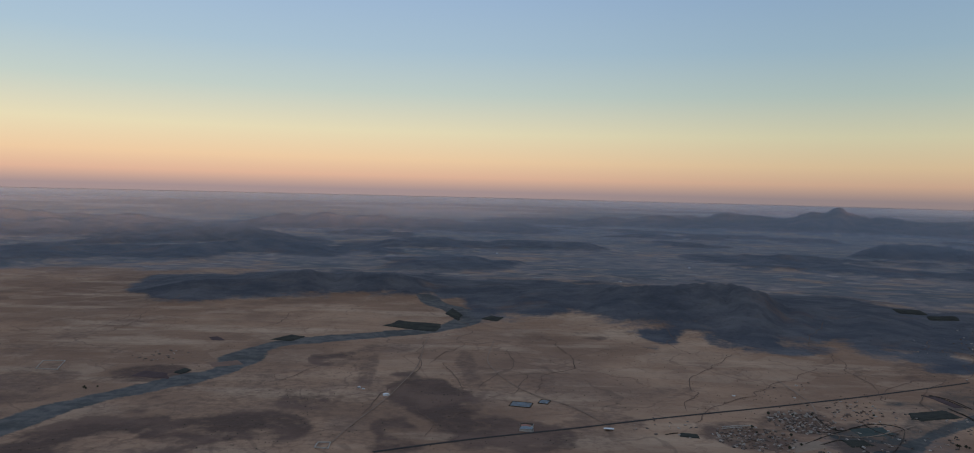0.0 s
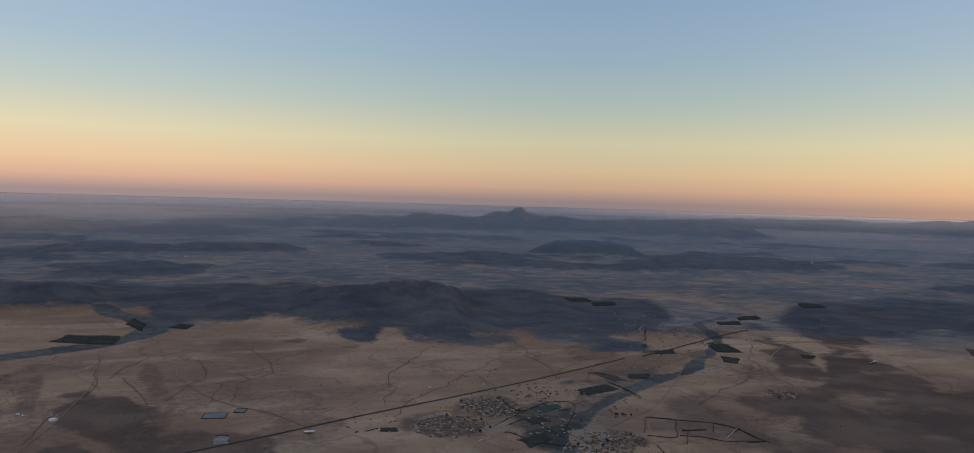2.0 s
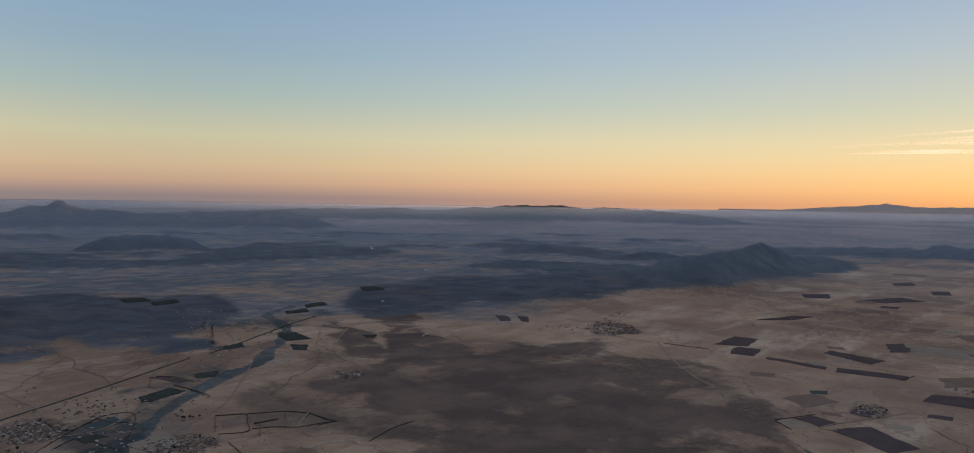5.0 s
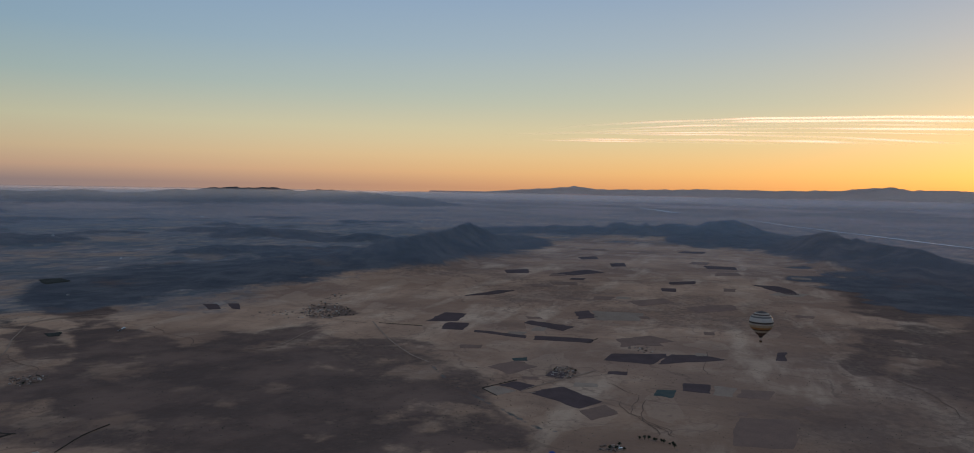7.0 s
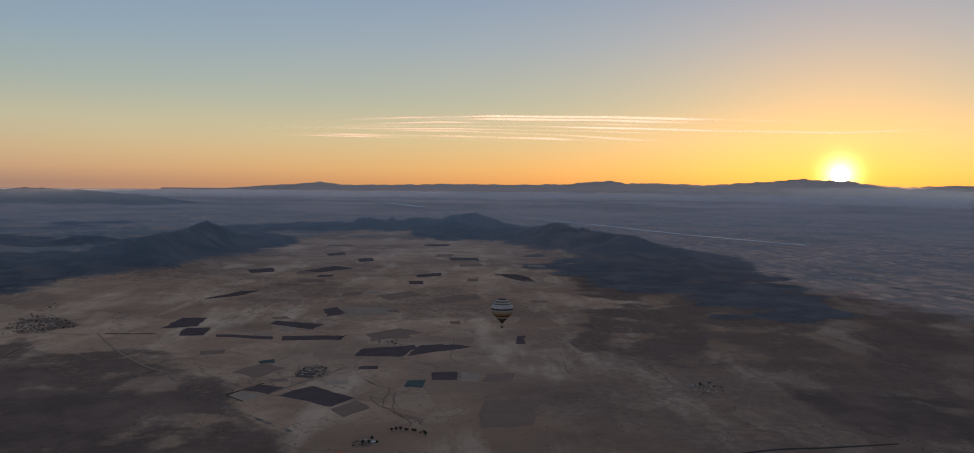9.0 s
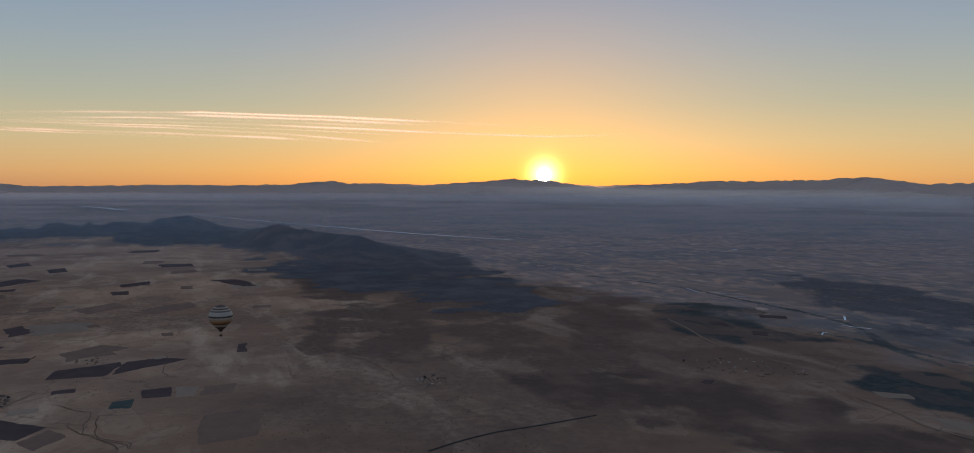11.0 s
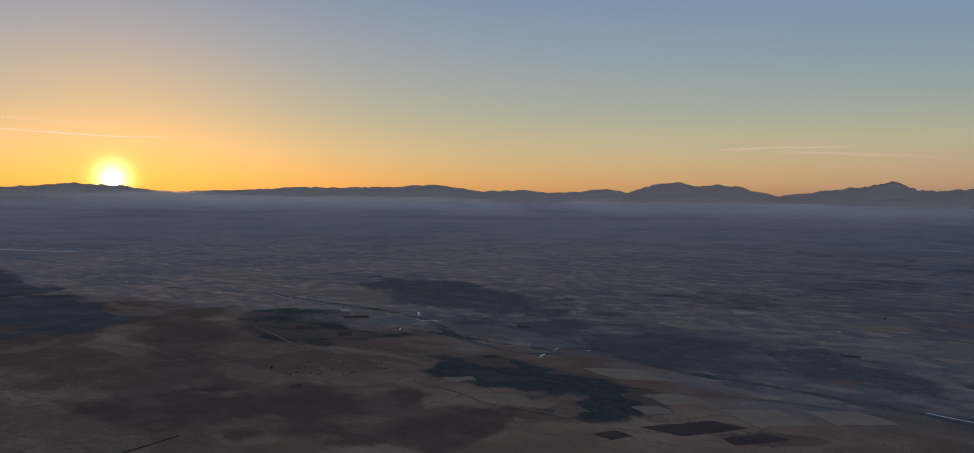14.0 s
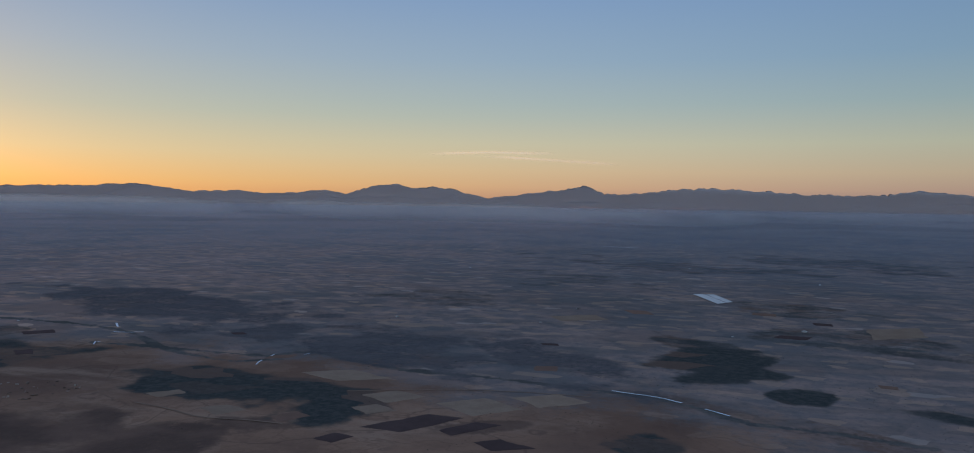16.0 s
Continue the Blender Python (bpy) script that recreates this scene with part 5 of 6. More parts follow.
road(7, [(107.61, 18.71), (109.90, 18.07), (112.66, 17.43), (115.88, 16.91), (119.96, 16.09)], "road")
road(7, [(39.32, 11.70), (41.58, 10.96), (42.37, 9.83), (44.02, 8.96), (50.46, 8.61)], "track")
road(7, [(62.05, 9.99), (60.52, 10.55), (58.55, 11.37), (56.11, 11.59)], "track")
road(3.5, [(19.58, 13.02), (21.56, 12.77), (22.85, 14.00), (23.93, 15.21)], "track")
road(3.5, [(30.33, 16.31), (32.12, 15.40), (34.36, 14.19), (35.68, 12.43), (36.34, 11.32)], "track")
road(3.5, [(27.70, 18.13), (28.56, 16.91), (30.33, 16.31)], "track")
road(3.5, [(22.89, 16.49), (24.60, 16.15), (26.77, 15.81)], "track")
road(3.5, [(36.53, 9.99), (34.72, 10.33), (33.37, 10.79)], "track")
road(3.5, [(32.18, 18.01), (33.96, 16.76), (37.61, 16.29)], "track")
road(7, [(151.88, 13.66), (158.18, 13.66), (164.12, 13.76), (169.57, 13.92)], "track")
gully([(-26.22, 9.93), (-24.94, 9.65), (-23.84, 8.98), (-22.49, 8.29), (-21.46, 7.56)])
gully([(-26.22, 9.57), (-24.28, 8.7), (-22.95, 7.63)])
gully([(-18.72, 10.01), (-16.49, 9.9), (-14.46, 9.38), (-12.9, 8.75), (-10.51, 8.43)])
gully([(-14.41, 13.65), (-12.85, 12.93), (-11.79, 12.57), (-9.36, 12.25)])
gully([(-9.29, 16.16), (-7.38, 14.76), (-5.44, 13.71), (-4.9, 12.34), (-4.42, 10.81)])
gully([(-2.52, 16.62), (-0.95, 15.69), (-1.71, 14.31), (-2.6, 13.19), (-3.48, 12.21)])
gully([(2.33, 12.89), (3.23, 13.72), (2.68, 14.84)])
gully([(-4.21, 17.8), (-3.96, 16.6), (-4.83, 15.63), (-5.69, 15.07)])
gully([(23.38, 8.23), (22.89, 9.37), (23.99, 10.37), (22.71, 11.7), (20.3, 12.72), (17.57, 14.31), (14.78, 15.87)])
gully([(23.99, 10.37), (25.6, 11.29), (27.18, 12.19), (27.73, 13.18)])
gully([(31.37, 9.12), (32.25, 10.19), (30.63, 11.28), (29.75, 12.42), (30.03, 13.28)])
gully([(29.79, 8.76), (30.55, 9.47), (31.37, 9.12)])
gully([(15.04, 15.17), (15.53, 12.66), (16.34, 11.5), (18.29, 10.81)])
gully([(22.81, 14.25), (24.18, 15.03), (24.24, 16.46)])
gully([(27.45, 12.43), (28.67, 11.5), (30.63, 11.28)])
gully([(4.41, 10.21), (5.42, 10.78), (6.19, 11.35), (7.22, 11.92), (5.2, 12.87), (4.33, 13.59), (4.47, 14.37)])
gully([(7.22, 11.92), (8.78, 11.18), (10.91, 11.39)])
gully([(-4.55, 12.47), (-3.27, 11.99), (-2.17, 11.35), (-1.28, 10.41), (-1.63, 9.14)])
gully([(1.75, 11.37), (2.24, 12.42), (0.82, 13.33), (-0.56, 14.2)])
gully([(-1.24, 15.23), (-0.89, 16.12)])
gully([(12.5, 9.09), (14.18, 10.49), (15.31, 11.06)])
gully([(40.95, 9.05), (41.13, 10.29), (42.98, 12.06), (43.14, 12.86)])
gully([(49.69, 9.57), (52.19, 10.61), (54.6, 11.59), (59.52, 11.62)])
gully([(37.76, 14.11), (39.94, 12.03), (41.0, 10.57)])
gully([(70.66, 6.01), (73.43, 7.15), (75.57, 8.28), (75.29, 9.19)])
gully([(68.24, 7.57), (70.07, 6.93), (72.19, 6.27)])
gully([(89.96, 11.15), (89.47, 12.3), (90.16, 13.06)])
gully([(82.86, 14.86), (86.31, 15.94), (87.46, 17.17)])
gully([(85.14, 14.67), (86.02, 15.69), (86.35, 17.3)])
gully([(100.76, 11.68), (103.48, 12.51), (105.37, 13.92)])
gully([(82.22, 13.64), (84.71, 15.03), (87.53, 17.21)])
hedge(0.7, [(33.74, 14.99), (35.63, 15.00), (37.42, 14.97)])
hedge(0.7, [(33.74, 14.99), (33.73, 16.05)])
hedge(0.7, [(36.32, 15.64), (37.97, 15.44)])
hedge(0.7, [(38.52, 14.97), (40.15, 15.18), (41.82, 15.74)])
hedge(0.7, [(39.43, 15.74), (40.15, 15.18)])
hedge(0.7, [(40.75, 16.00), (42.17, 15.75)])
hedge(0.7, [(31.05, 12.78), (32.13, 13.11), (33.43, 13.66)])
hedge(0.7, [(13.37, 16.66), (14.28, 16.48)])
hedge(0.7, [(23.89, 16.62), (25.26, 17.04), (26.39, 17.29), (28.83, 17.42)])
hedge(0.7, [(26.09, 14.74), (24.58, 15.11), (23.28, 14.43)])
hedge(0.7, [(73.33, 14.51), (74.44, 15.01)])
hedge(0.7, [(73.33, 14.51), (75.89, 13.88)])
hedge(0.7, [(65.70, 9.92), (68.86, 10.14)])
hedge(0.7, [(80.97, 11.11), (81.72, 10.72)])
hedge(0.7, [(29.92, 12.12), (31.13, 12.25), (32.32, 12.63)])
hedge(0.7, [(44.43, 17.22), (46.06, 16.39), (47.68, 15.87)])
hedge(0.7, [(25.4, 14.91), (26.94, 14.38), (28.49, 14.39), (28.64, 14.93), (28.32, 15.67), (27.81, 16.34)])
hedge(0.7, [(23.64, 16.21), (25.2, 15.69), (27.02, 16.4), (27.92, 16.83)])
hedge(0.7, [(29.5, 12.22), (30.59, 12.22), (32.02, 12.61)])
hedge(0.7, [(31.04, 12.78), (32.04, 13.12), (33.0, 13.58)])
hedge(0.7, [(33.45, 9.08), (33.44, 9.85), (33.43, 10.58)])
hedge(0.7, [(27.81, 16.34), (28.8, 16.76), (29.69, 17.09)])
hedge(0.7, [(25.18, 15.05), (24.07, 15.55), (22.74, 16.26)])
hedge(0.7, [(26.28, 14.55), (27.18, 14.87), (28.2, 14.96)])
hedge(0.7, [(33.9, 14.98), (35.73, 15.0), (35.88, 15.55), (35.9, 16.15), (33.93, 16.22)])
hedge(0.7, [(35.95, 14.99), (37.32, 14.97), (38.46, 14.96), (39.82, 15.1)])
hedge(0.7, [(36.34, 15.7), (37.11, 15.58), (38.02, 15.45)])
hedge(0.7, [(36.75, 15.56), (36.73, 16.54)])
hedge(0.7, [(38.46, 15.05), (38.48, 15.6)])
hedge(0.7, [(40.04, 15.09), (41.18, 15.57), (42.31, 15.79)])
hedge(0.7, [(36.21, 16.01), (37.81, 15.97), (39.4, 16.06), (40.74, 15.89), (42.22, 15.75)])
hedge(0.7, [(34.64, 16.83), (35.2, 17.32), (35.81, 17.84)])
yard_wall([(40.13, 15.12), (39.39, 15.85)])
yard_wall([(40.12, 17.53), (41.01, 17.26), (43.46, 17.08), (43.78, 17.35)])
yard_wall([(37.67, 11.66), (38.93, 11.25)])
yard_wall([(38.01, 10.98), (39.1, 11.15)])
yard_wall([(17.23, 15.77), (18.28, 15.61), (19.29, 15.48)])
yard_wall([(33.0, 13.58), (33.42, 13.74)])
yard_wall([(21.64, 17.34), (22.08, 17.14), (22.44, 17.04)])
yard_wall([(-29.92, 11.84), (-29.47, 11.38), (-28.25, 11.48), (-28.70, 11.99), (-29.92, 11.84)])
yard_wall([(-12.14, 18.19), (-11.88, 17.87), (-11.00, 17.90), (-11.17, 18.31), (-12.14, 18.19)])
yard_wall([(17.24, 15.90), (18.61, 15.68)])
yard_wall([(21.80, 17.24), (22.56, 16.98)])
yard_wall([(37.06, 11.67), (38.25, 11.26), (39.03, 11.09)])
yard_wall([(37.90, 10.94), (38.52, 11.11), (39.14, 11.16)])
yard_wall([(37.30, 11.71), (38.62, 11.37)])
village(22.44, 14.88, 2.00, 0.68, 55, 1)
village(19.48, 16.33, 2.63, 0.73, 50, 2)
village(31.62, 16.80, 2.27, 0.64, 44, 3)
village(30.27, 17.58, 2.04, 0.27, 14, 4)
village(61.91, 9.00, 1.63, 0.50, 55, 5)
village(58.88, 9.26, 2.27, 0.27, 9, 6)
village(79.35, 13.24, 0.91, 0.41, 20, 7)
village(42.99, 12.60, 1.18, 0.27, 9, 8)
village(107.83, 13.84, 1.09, 0.32, 9, 9)
village(130.32, 12.27, 3.86, 0.54, 14, 10)
village(82.96, 18.26, 0.82, 0.23, 7, 11)
village(42.90, 12.71, 0.91, 0.23, 8, 12)
village(37.22, 9.36, 1.36, 0.54, 10, 13)
village(32.49, 8.70, 1.18, 0.45, 10, 14)
village(25.85, 13.79, 1.82, 0.64, 12, 15)
village(62.56, 8.04, 0.82, 0.23, 6, 17)
village(32.92, 8.01, 1.82, 0.36, 6, 18)
village(84.76, 11.36, 1.14, 0.18, 5, 19)
hamlet(26.56, 16.23, 2.72, 1.73, 16)
hamlet(30.29, 14.18, 3.18, 1.18, 14)
hamlet(34.27, 10.69, 2.72, 1.09, 14)
hamlet(32.43, 9.16, 3.63, 0.64, 10)
hamlet(37.87, 8.85, 4.99, 0.64, 8)
hamlet(30.79, 16.74, 4.09, 1.36, 10)
hamlet(22.41, 13.14, 3.18, 0.91, 5)
hamlet(25.89, 14.77, 2.72, 0.91, 9)
hamlet(-22.46, 11.59, 1.82, 0.36, 7)
hamlet(13.76, 16.19, 2.72, 0.64, 5)
shed(-9.02, 14.19, 9)
shed(-8.70, 14.28, 7)
shed(-7.03, 14.73, 16)
shed(17.97, 13.62, 8)
shed(33.58, 9.07, 6)
shed(83.63, 18.22, 9)
shed(130.94, 7.92, 9)
shed(48.51, 9.81, 10)
shed(44.48, 3.99, 15)
shed(14.64, 5.02, 14)
shed(9.83, 6.30, 18)
shed(44.46, 4.01, 14)
shed(53.49, 2.40, 24)
shed(44.45, 3.98, 20)
shed(48.41, 5.15, 13)
shed(45.30, 7.43, 14)
shed(68.75, 2.53, 24)
shed(98.45, 1.69, 24)
shed(109.50, 2.24, 24)
shed(98.42, 1.69, 24)
shed(110.71, 3.38, 12)
shed(122.15, 4.01, 13)
shed(129.43, 4.24, 13)
shed(160.66, 4.87, 12)
shed(151.81, 5.55, 16)
shed(155.40, 8.45, 14)
shed(131.30, 3.08, 14)
shed(168.56, 7.73, 12)
shed(179.45, 9.19, 10)
shed(184.08, 8.53, 18)
shed(184.97, 5.31, 14)
shed(165.86, 8.78, 9)
shed(176.40, 4.58, 12)
shed(25.97, 3.28, 14)
shed(0.84, 4.44, 15)
shed(48.30, 9.91, 9)
shed(34.72, 10.33, 9)
shed(48.59, 9.76, 10)
shed(28.12, 7.06, 12)
tree(84.95, 17.49)
tree(85.26, 17.51)
tree(85.57, 17.49)
tree(85.88, 17.51)
tree(86.14, 17.53)
tree(86.45, 17.58)
tree(86.71, 17.64)
tree(86.98, 17.70)
tree(87.24, 17.76)
tree(87.51, 17.86)
tree(83.19, 18.25)
tree(83.45, 18.10)
tree(83.77, 18.29)
tree(82.74, 18.36)
tree(33.54, 9.07)
tree(33.55, 9.25)
tree(33.55, 9.42)
tree(33.56, 9.59)
tree(33.57, 9.76)
tree(33.57, 9.93)
tree(33.58, 10.10)
tree(33.59, 10.27)
tree(31.56, 15.05)
tree(31.83, 15.04)
tree(32.10, 15.03)
tree(32.38, 15.02)
tree(32.65, 15.00)
tree(-27.17, 13.37)
tree(-26.98, 13.42)
tree(-26.36, 13.32)
tree(61.48, 9.35)
tree(61.83, 9.40)
tree(62.18, 9.45)
tree(62.53, 9.36)
tree(62.88, 9.41)
tree(63.24, 9.46)
tree(63.59, 9.37)
tree(63.95, 9.42)


def patchwork(first, last, top, bottom, count, seed, kinds, stretch):
    """Many lesser plots scattered over a stretch of the plain, none on another."""
    rng = random.Random(seed)
    taken = []
    for _ in range(count * 30):
        if len(taken) >= count:
            break
        b, d = rng.uniform(first, last), top + (bottom - top) * rng.random() ** 1.2
        r = EYE / math.tan(radians(d))
        w, h = rng.uniform(0.35, 1.0) * stretch, rng.uniform(0.011, 0.028) * d ** 0.75
        x, y = at(b, d)
        _, hill = height(np.array([x]), np.array([y]))
        if hill[0] > 0.02 or any(abs(b - q[0]) < w + q[2] and abs(d - q[1]) < h + q[3] for q in taken):
            continue
        taken.append((b, d, w, h))
        skew = rng.uniform(-0.35, 0.35) * w
        j = [rng.uniform(0.85, 1.15) for _ in range(4)]
        field(rng.choice(kinds), (b - w * j[0] + skew, d - h), (b + w * j[1] + skew, d - h * j[2]), (b + w - skew, d + h * j[3]), (b - w * j[1] - skew, d + h))


patchwork(73, 97, 4.2, 8.5, 16, 3, ("ploughed", "fallow", "fallow", "fallow", "stubble"), 1.2)
patchwork(70, 100, 9.0, 15.5, 14, 4, ("fallow", "fallow", "stubble"), 0.9)
patchwork(124, 192, 7.5, 14.0, 14, 5, ("fallow", "ploughed"), 1.1)


def pond():
    """White-lined reservoir with a bank across it."""
    (ax, ay), (bx, by), (cx, cy), (dx, dy) = (at(*q) for q in ((176.65, 6.41), (178.13, 6.38), (179.40, 6.84), (178.36, 7.02)))
    for u0, u1 in ((0.0, 0.56), (0.6, 1.0)):
        u, v = np.meshgrid(np.linspace(u0, u1, 9), np.linspace(0, 1, 9))
        x = ax * (1 - u) * (1 - v) + bx * u * (1 - v) + cx * u * v + dx * (1 - u) * v
        y = ay * (1 - u) * (1 - v) + by * u * (1 - v) + cy * u * v + dy * (1 - u) * v
        tagged(new("reservoir", sheet("reservoir", x, y, 1.5, PLASTIC)), "pale grey-white lined reservoir on the plain", "reservoir")


pond()


def solar_field(bearing, below, lay, rows, columns, pitch):
    """A fenced plot of blue panels on posts."""
    x, y = at(bearing, below)
    root = tagged(new("solar_plant"), "fenced plot of pale blue solar panels in rows", "solar plant")
    root.matrix_basis = spot(x, y, lay)
    w, d = columns * pitch[0], rows * pitch[1]
    bm = bmesh.new()
    for x0, y0, x1, y1 in ((-w / 2 - 2, -d / 2 - 2, w / 2 + 2, -d / 2 - 1.6), (-w / 2 - 2, d / 2 + 1.6, w / 2 + 2, d / 2 + 2),
                           (-w / 2 - 2, -d / 2 - 1.6, -w / 2 - 1.6, d / 2 + 1.6), (w / 2 + 1.6, -d / 2 - 1.6, w / 2 + 2, d / 2 + 1.6)):
        box(bm, x0, y0, -1, x1, y1, 1.8)
    part("fence", bm, DARK_WOOD, root, "dark plot fence")
    bm = bmesh.new()
    box(bm, -pitch[0] * 0.46, -pitch[1] * 0.36, 1.3, pitch[0] * 0.46, pitch[1] * 0.36, 1.42)
    for px in (-pitch[0] * 0.3, pitch[0] * 0.3):
        box(bm, px - 0.08, -0.08, -0.8, px + 0.08, 0.08, 1.3)
    first = part("panel", bm, BLUE_ROOF, root)
    for i in range(rows):
        for j in range(columns):
            ob = first if (i, j) == (0, 0) else new("panel", first.data)
            ob.parent = root
            ob.matrix_basis = pose((j - (columns - 1) / 2) * pitch[0], (i - (rows - 1) / 2) * pitch[1], 0, 0, (i * 7 + j * 3) % 5 - 2, 0)


solar_field(2.9, 15.25, -14, 5, 9, (5.2, 7.5))
solar_field(4.6, 15.0, -18, 4, 4, (5.2, 7.5))


def compound(bearing, below, lay):
    """A walled works yard: a dark shed, red-roofed hall and blue-roofed hall."""
    x, y = at(bearing, below)
    root = tagged(new("works_compound"), "walled works yard with red and blue metal roofs", "compound")
    root.matrix_basis = spot(x, y, lay)
    bm = bmesh.new()
    for x0, y0, x1, y1 in ((-15, -24, 15, -23.5), (-15, 23.5, 15, 24), (-15, -23.5, -14.5, 23.5), (14.5, -23.5, 15, 23.5)):
        box(bm, x0, y0, -1, x1, y1, 2.4)
    part("yard_wall", bm, PLASTER, root)
    for name, x0, y0, x1, y1, h, mat in (("blue_hall", -13, -22, 12, -5, 4.5, BLUE_ROOF), ("red_hall", -12, -3, 8, 8, 5, RED_ROOF),
                                         ("dark_hall", -13, 11, 13, 21, 4, DARK_WOOD), ("office", 9.5, -2, 13.5, 6, 3.2, PLASTER)):
        bm = bmesh.new()
        box(bm, x0, y0, -1, x1, y1, h, 0.15)
        hall = part(name, bm, PLASTER, root)
        bm = bmesh.new()
        pts = [(x0 - 0.4, h + 0.05), ((x0 + x1) / 2, h + 1.6), (x1 + 0.4, h + 0.05), (x1 + 0.4, h - 0.15), ((x0 + x1) / 2, h + 1.4), (x0 - 0.4, h - 0.15)]
        ends = [[bm.verts.new((px, py, pz)) for px, pz in pts] for py in (y0 - 0.4, y1 + 0.4)]
        for i in range(6):
            j = (i + 1) % 6
            bm.faces.new((ends[0][i], ends[0][j], ends[1][j], ends[1][i]))
        for ring in ends:
            bm.faces.new(ring)
        bmesh.ops.recalc_face_normals(bm, faces=bm.faces[:])
        part("roof", bm, mat, hall)


compound(3.36, 16.85, -4)


def filling_station(bearing, below, lay):
    x, y = at(bearing, below)
    root = tagged(new("roadside_station"), "small white roadside building under a flat canopy", "building")
    root.matrix_basis = spot(x, y, lay)
    bm = bmesh.new()
    box(bm, -8, 2, -1, 8, 8, 3.4, 0.1)
    part("body", bm, PLASTER, root)
    bm = bmesh.new()
    box(bm, -11, -8, 4.2, 11, 0, 4.8, 0.1)
    part("canopy", bm, PLASTIC, root, "white flat canopy")
    for px in (-9, 9):
        for py in (-7, -1):
            bm = bmesh.new()
            bmesh.ops.create_cone(bm, segments=8, radius1=0.2, radius2=0.2, depth=5.2, matrix=Matrix.Translation((px, py, 1.6)))
            part("post", bm, STEEL, root)


filling_station(9.35, 16.65, -6)


def outbuildings():
    """Stables, ruined walls and pens between the houses, too many to tell apart."""
    rng = random.Random(12)
    co, faces = [], []
    corner = [(x, y, z) for z in (-0.6, 1.0) for x, y in ((-1, -1), (1, -1), (1, 1), (-1, 1))]
    sides = [(0, 1, 5, 4), (1, 2, 6, 5), (2, 3, 7, 6), (3, 0, 4, 7), (4, 5, 6, 7)]
    for bearing, below, wide, deep, count in VILLAGES:
        for _ in range(int(count * 4)):
            a, q = rng.uniform(0, 6.283), rng.random() ** 0.55 * 1.1
            x, y = at(bearing + wide * q * math.cos(a), below + deep * q * math.sin(a))
            m = spot(x, y, rng.choice((20, 110)) + rng.uniform(-12, 12))
            w, d, h = rng.uniform(0.4, 4.5), rng.uniform(0.3, 2.2), rng.uniform(1.0, 2.6)
            faces += [tuple(len(co) + i for i in f) for f in sides]
            co += [m @ Vector((w * p[0], d * p[1], h * p[2])) for p in corner]
    me = mesh_of("outbuildings", co, faces, RUBBLE)
    me.polygons.foreach_set("use_smooth", np.zeros(len(me.polygons), dtype=bool))
    tagged(new("outbuildings"  , me), "low stables, pens and broken walls between houses", "outbuildings", kind="stuff")


outbuildings()


def bushes():
    """Thousands of low thorn bushes, thicker along hollows."""
    rng = np.random.RandomState(5)
    n = 26000
    b = rng.uniform(-36, 198, n)
    r = 1350 * np.exp(rng.uniform(0, math.log(3.2), n))
    x, y = r * np.sin(np.radians(b)), r * np.cos(np.radians(b))
    keep = np.abs(2 * bumps(x, y, 520, 71, 4) - 1) < rng.uniform(0.0, 0.16, n)
    x, y = x[keep], y[keep]
    z, _ = height(x, y)
    fx, fy, fz = fold(x, y, z)
    k = np.hypot(fx, fy) / np.hypot(x, y)
    s = rng.uniform(0.5, 1.5, len(x)) * k
    shape = np.array([(1, 0, 0.3), (0.3, 0.95, 0.4), (-0.8, 0.55, 0.25), (-0.75, -0.6, 0.4), (0.35, -0.9, 0.3), (0, 0, 1.25), (0, 0, -0.3)])
    co = np.stack([fx, fy, fz], 1)[:, None] + shape[None] * s[:, None, None] * (1 + 0.35 * rng.uniform(-1, 1, (len(x), 7, 1)))
    faces = []
    for i in range(len(x)):
        o = 7 * i
        for j in range(5):
            faces += [(o + j, o + (j + 1) % 5, o + 5), (o + (j + 1) % 5, o + j, o + 6)]
    me = mesh_of("thorn_bushes", co.reshape(-1, 3), faces, LEAF)
    tagged(new("thorn_bushes", me), "scattered dark thorn bushes on the steppe", "bushes", kind="stuff")


bushes()


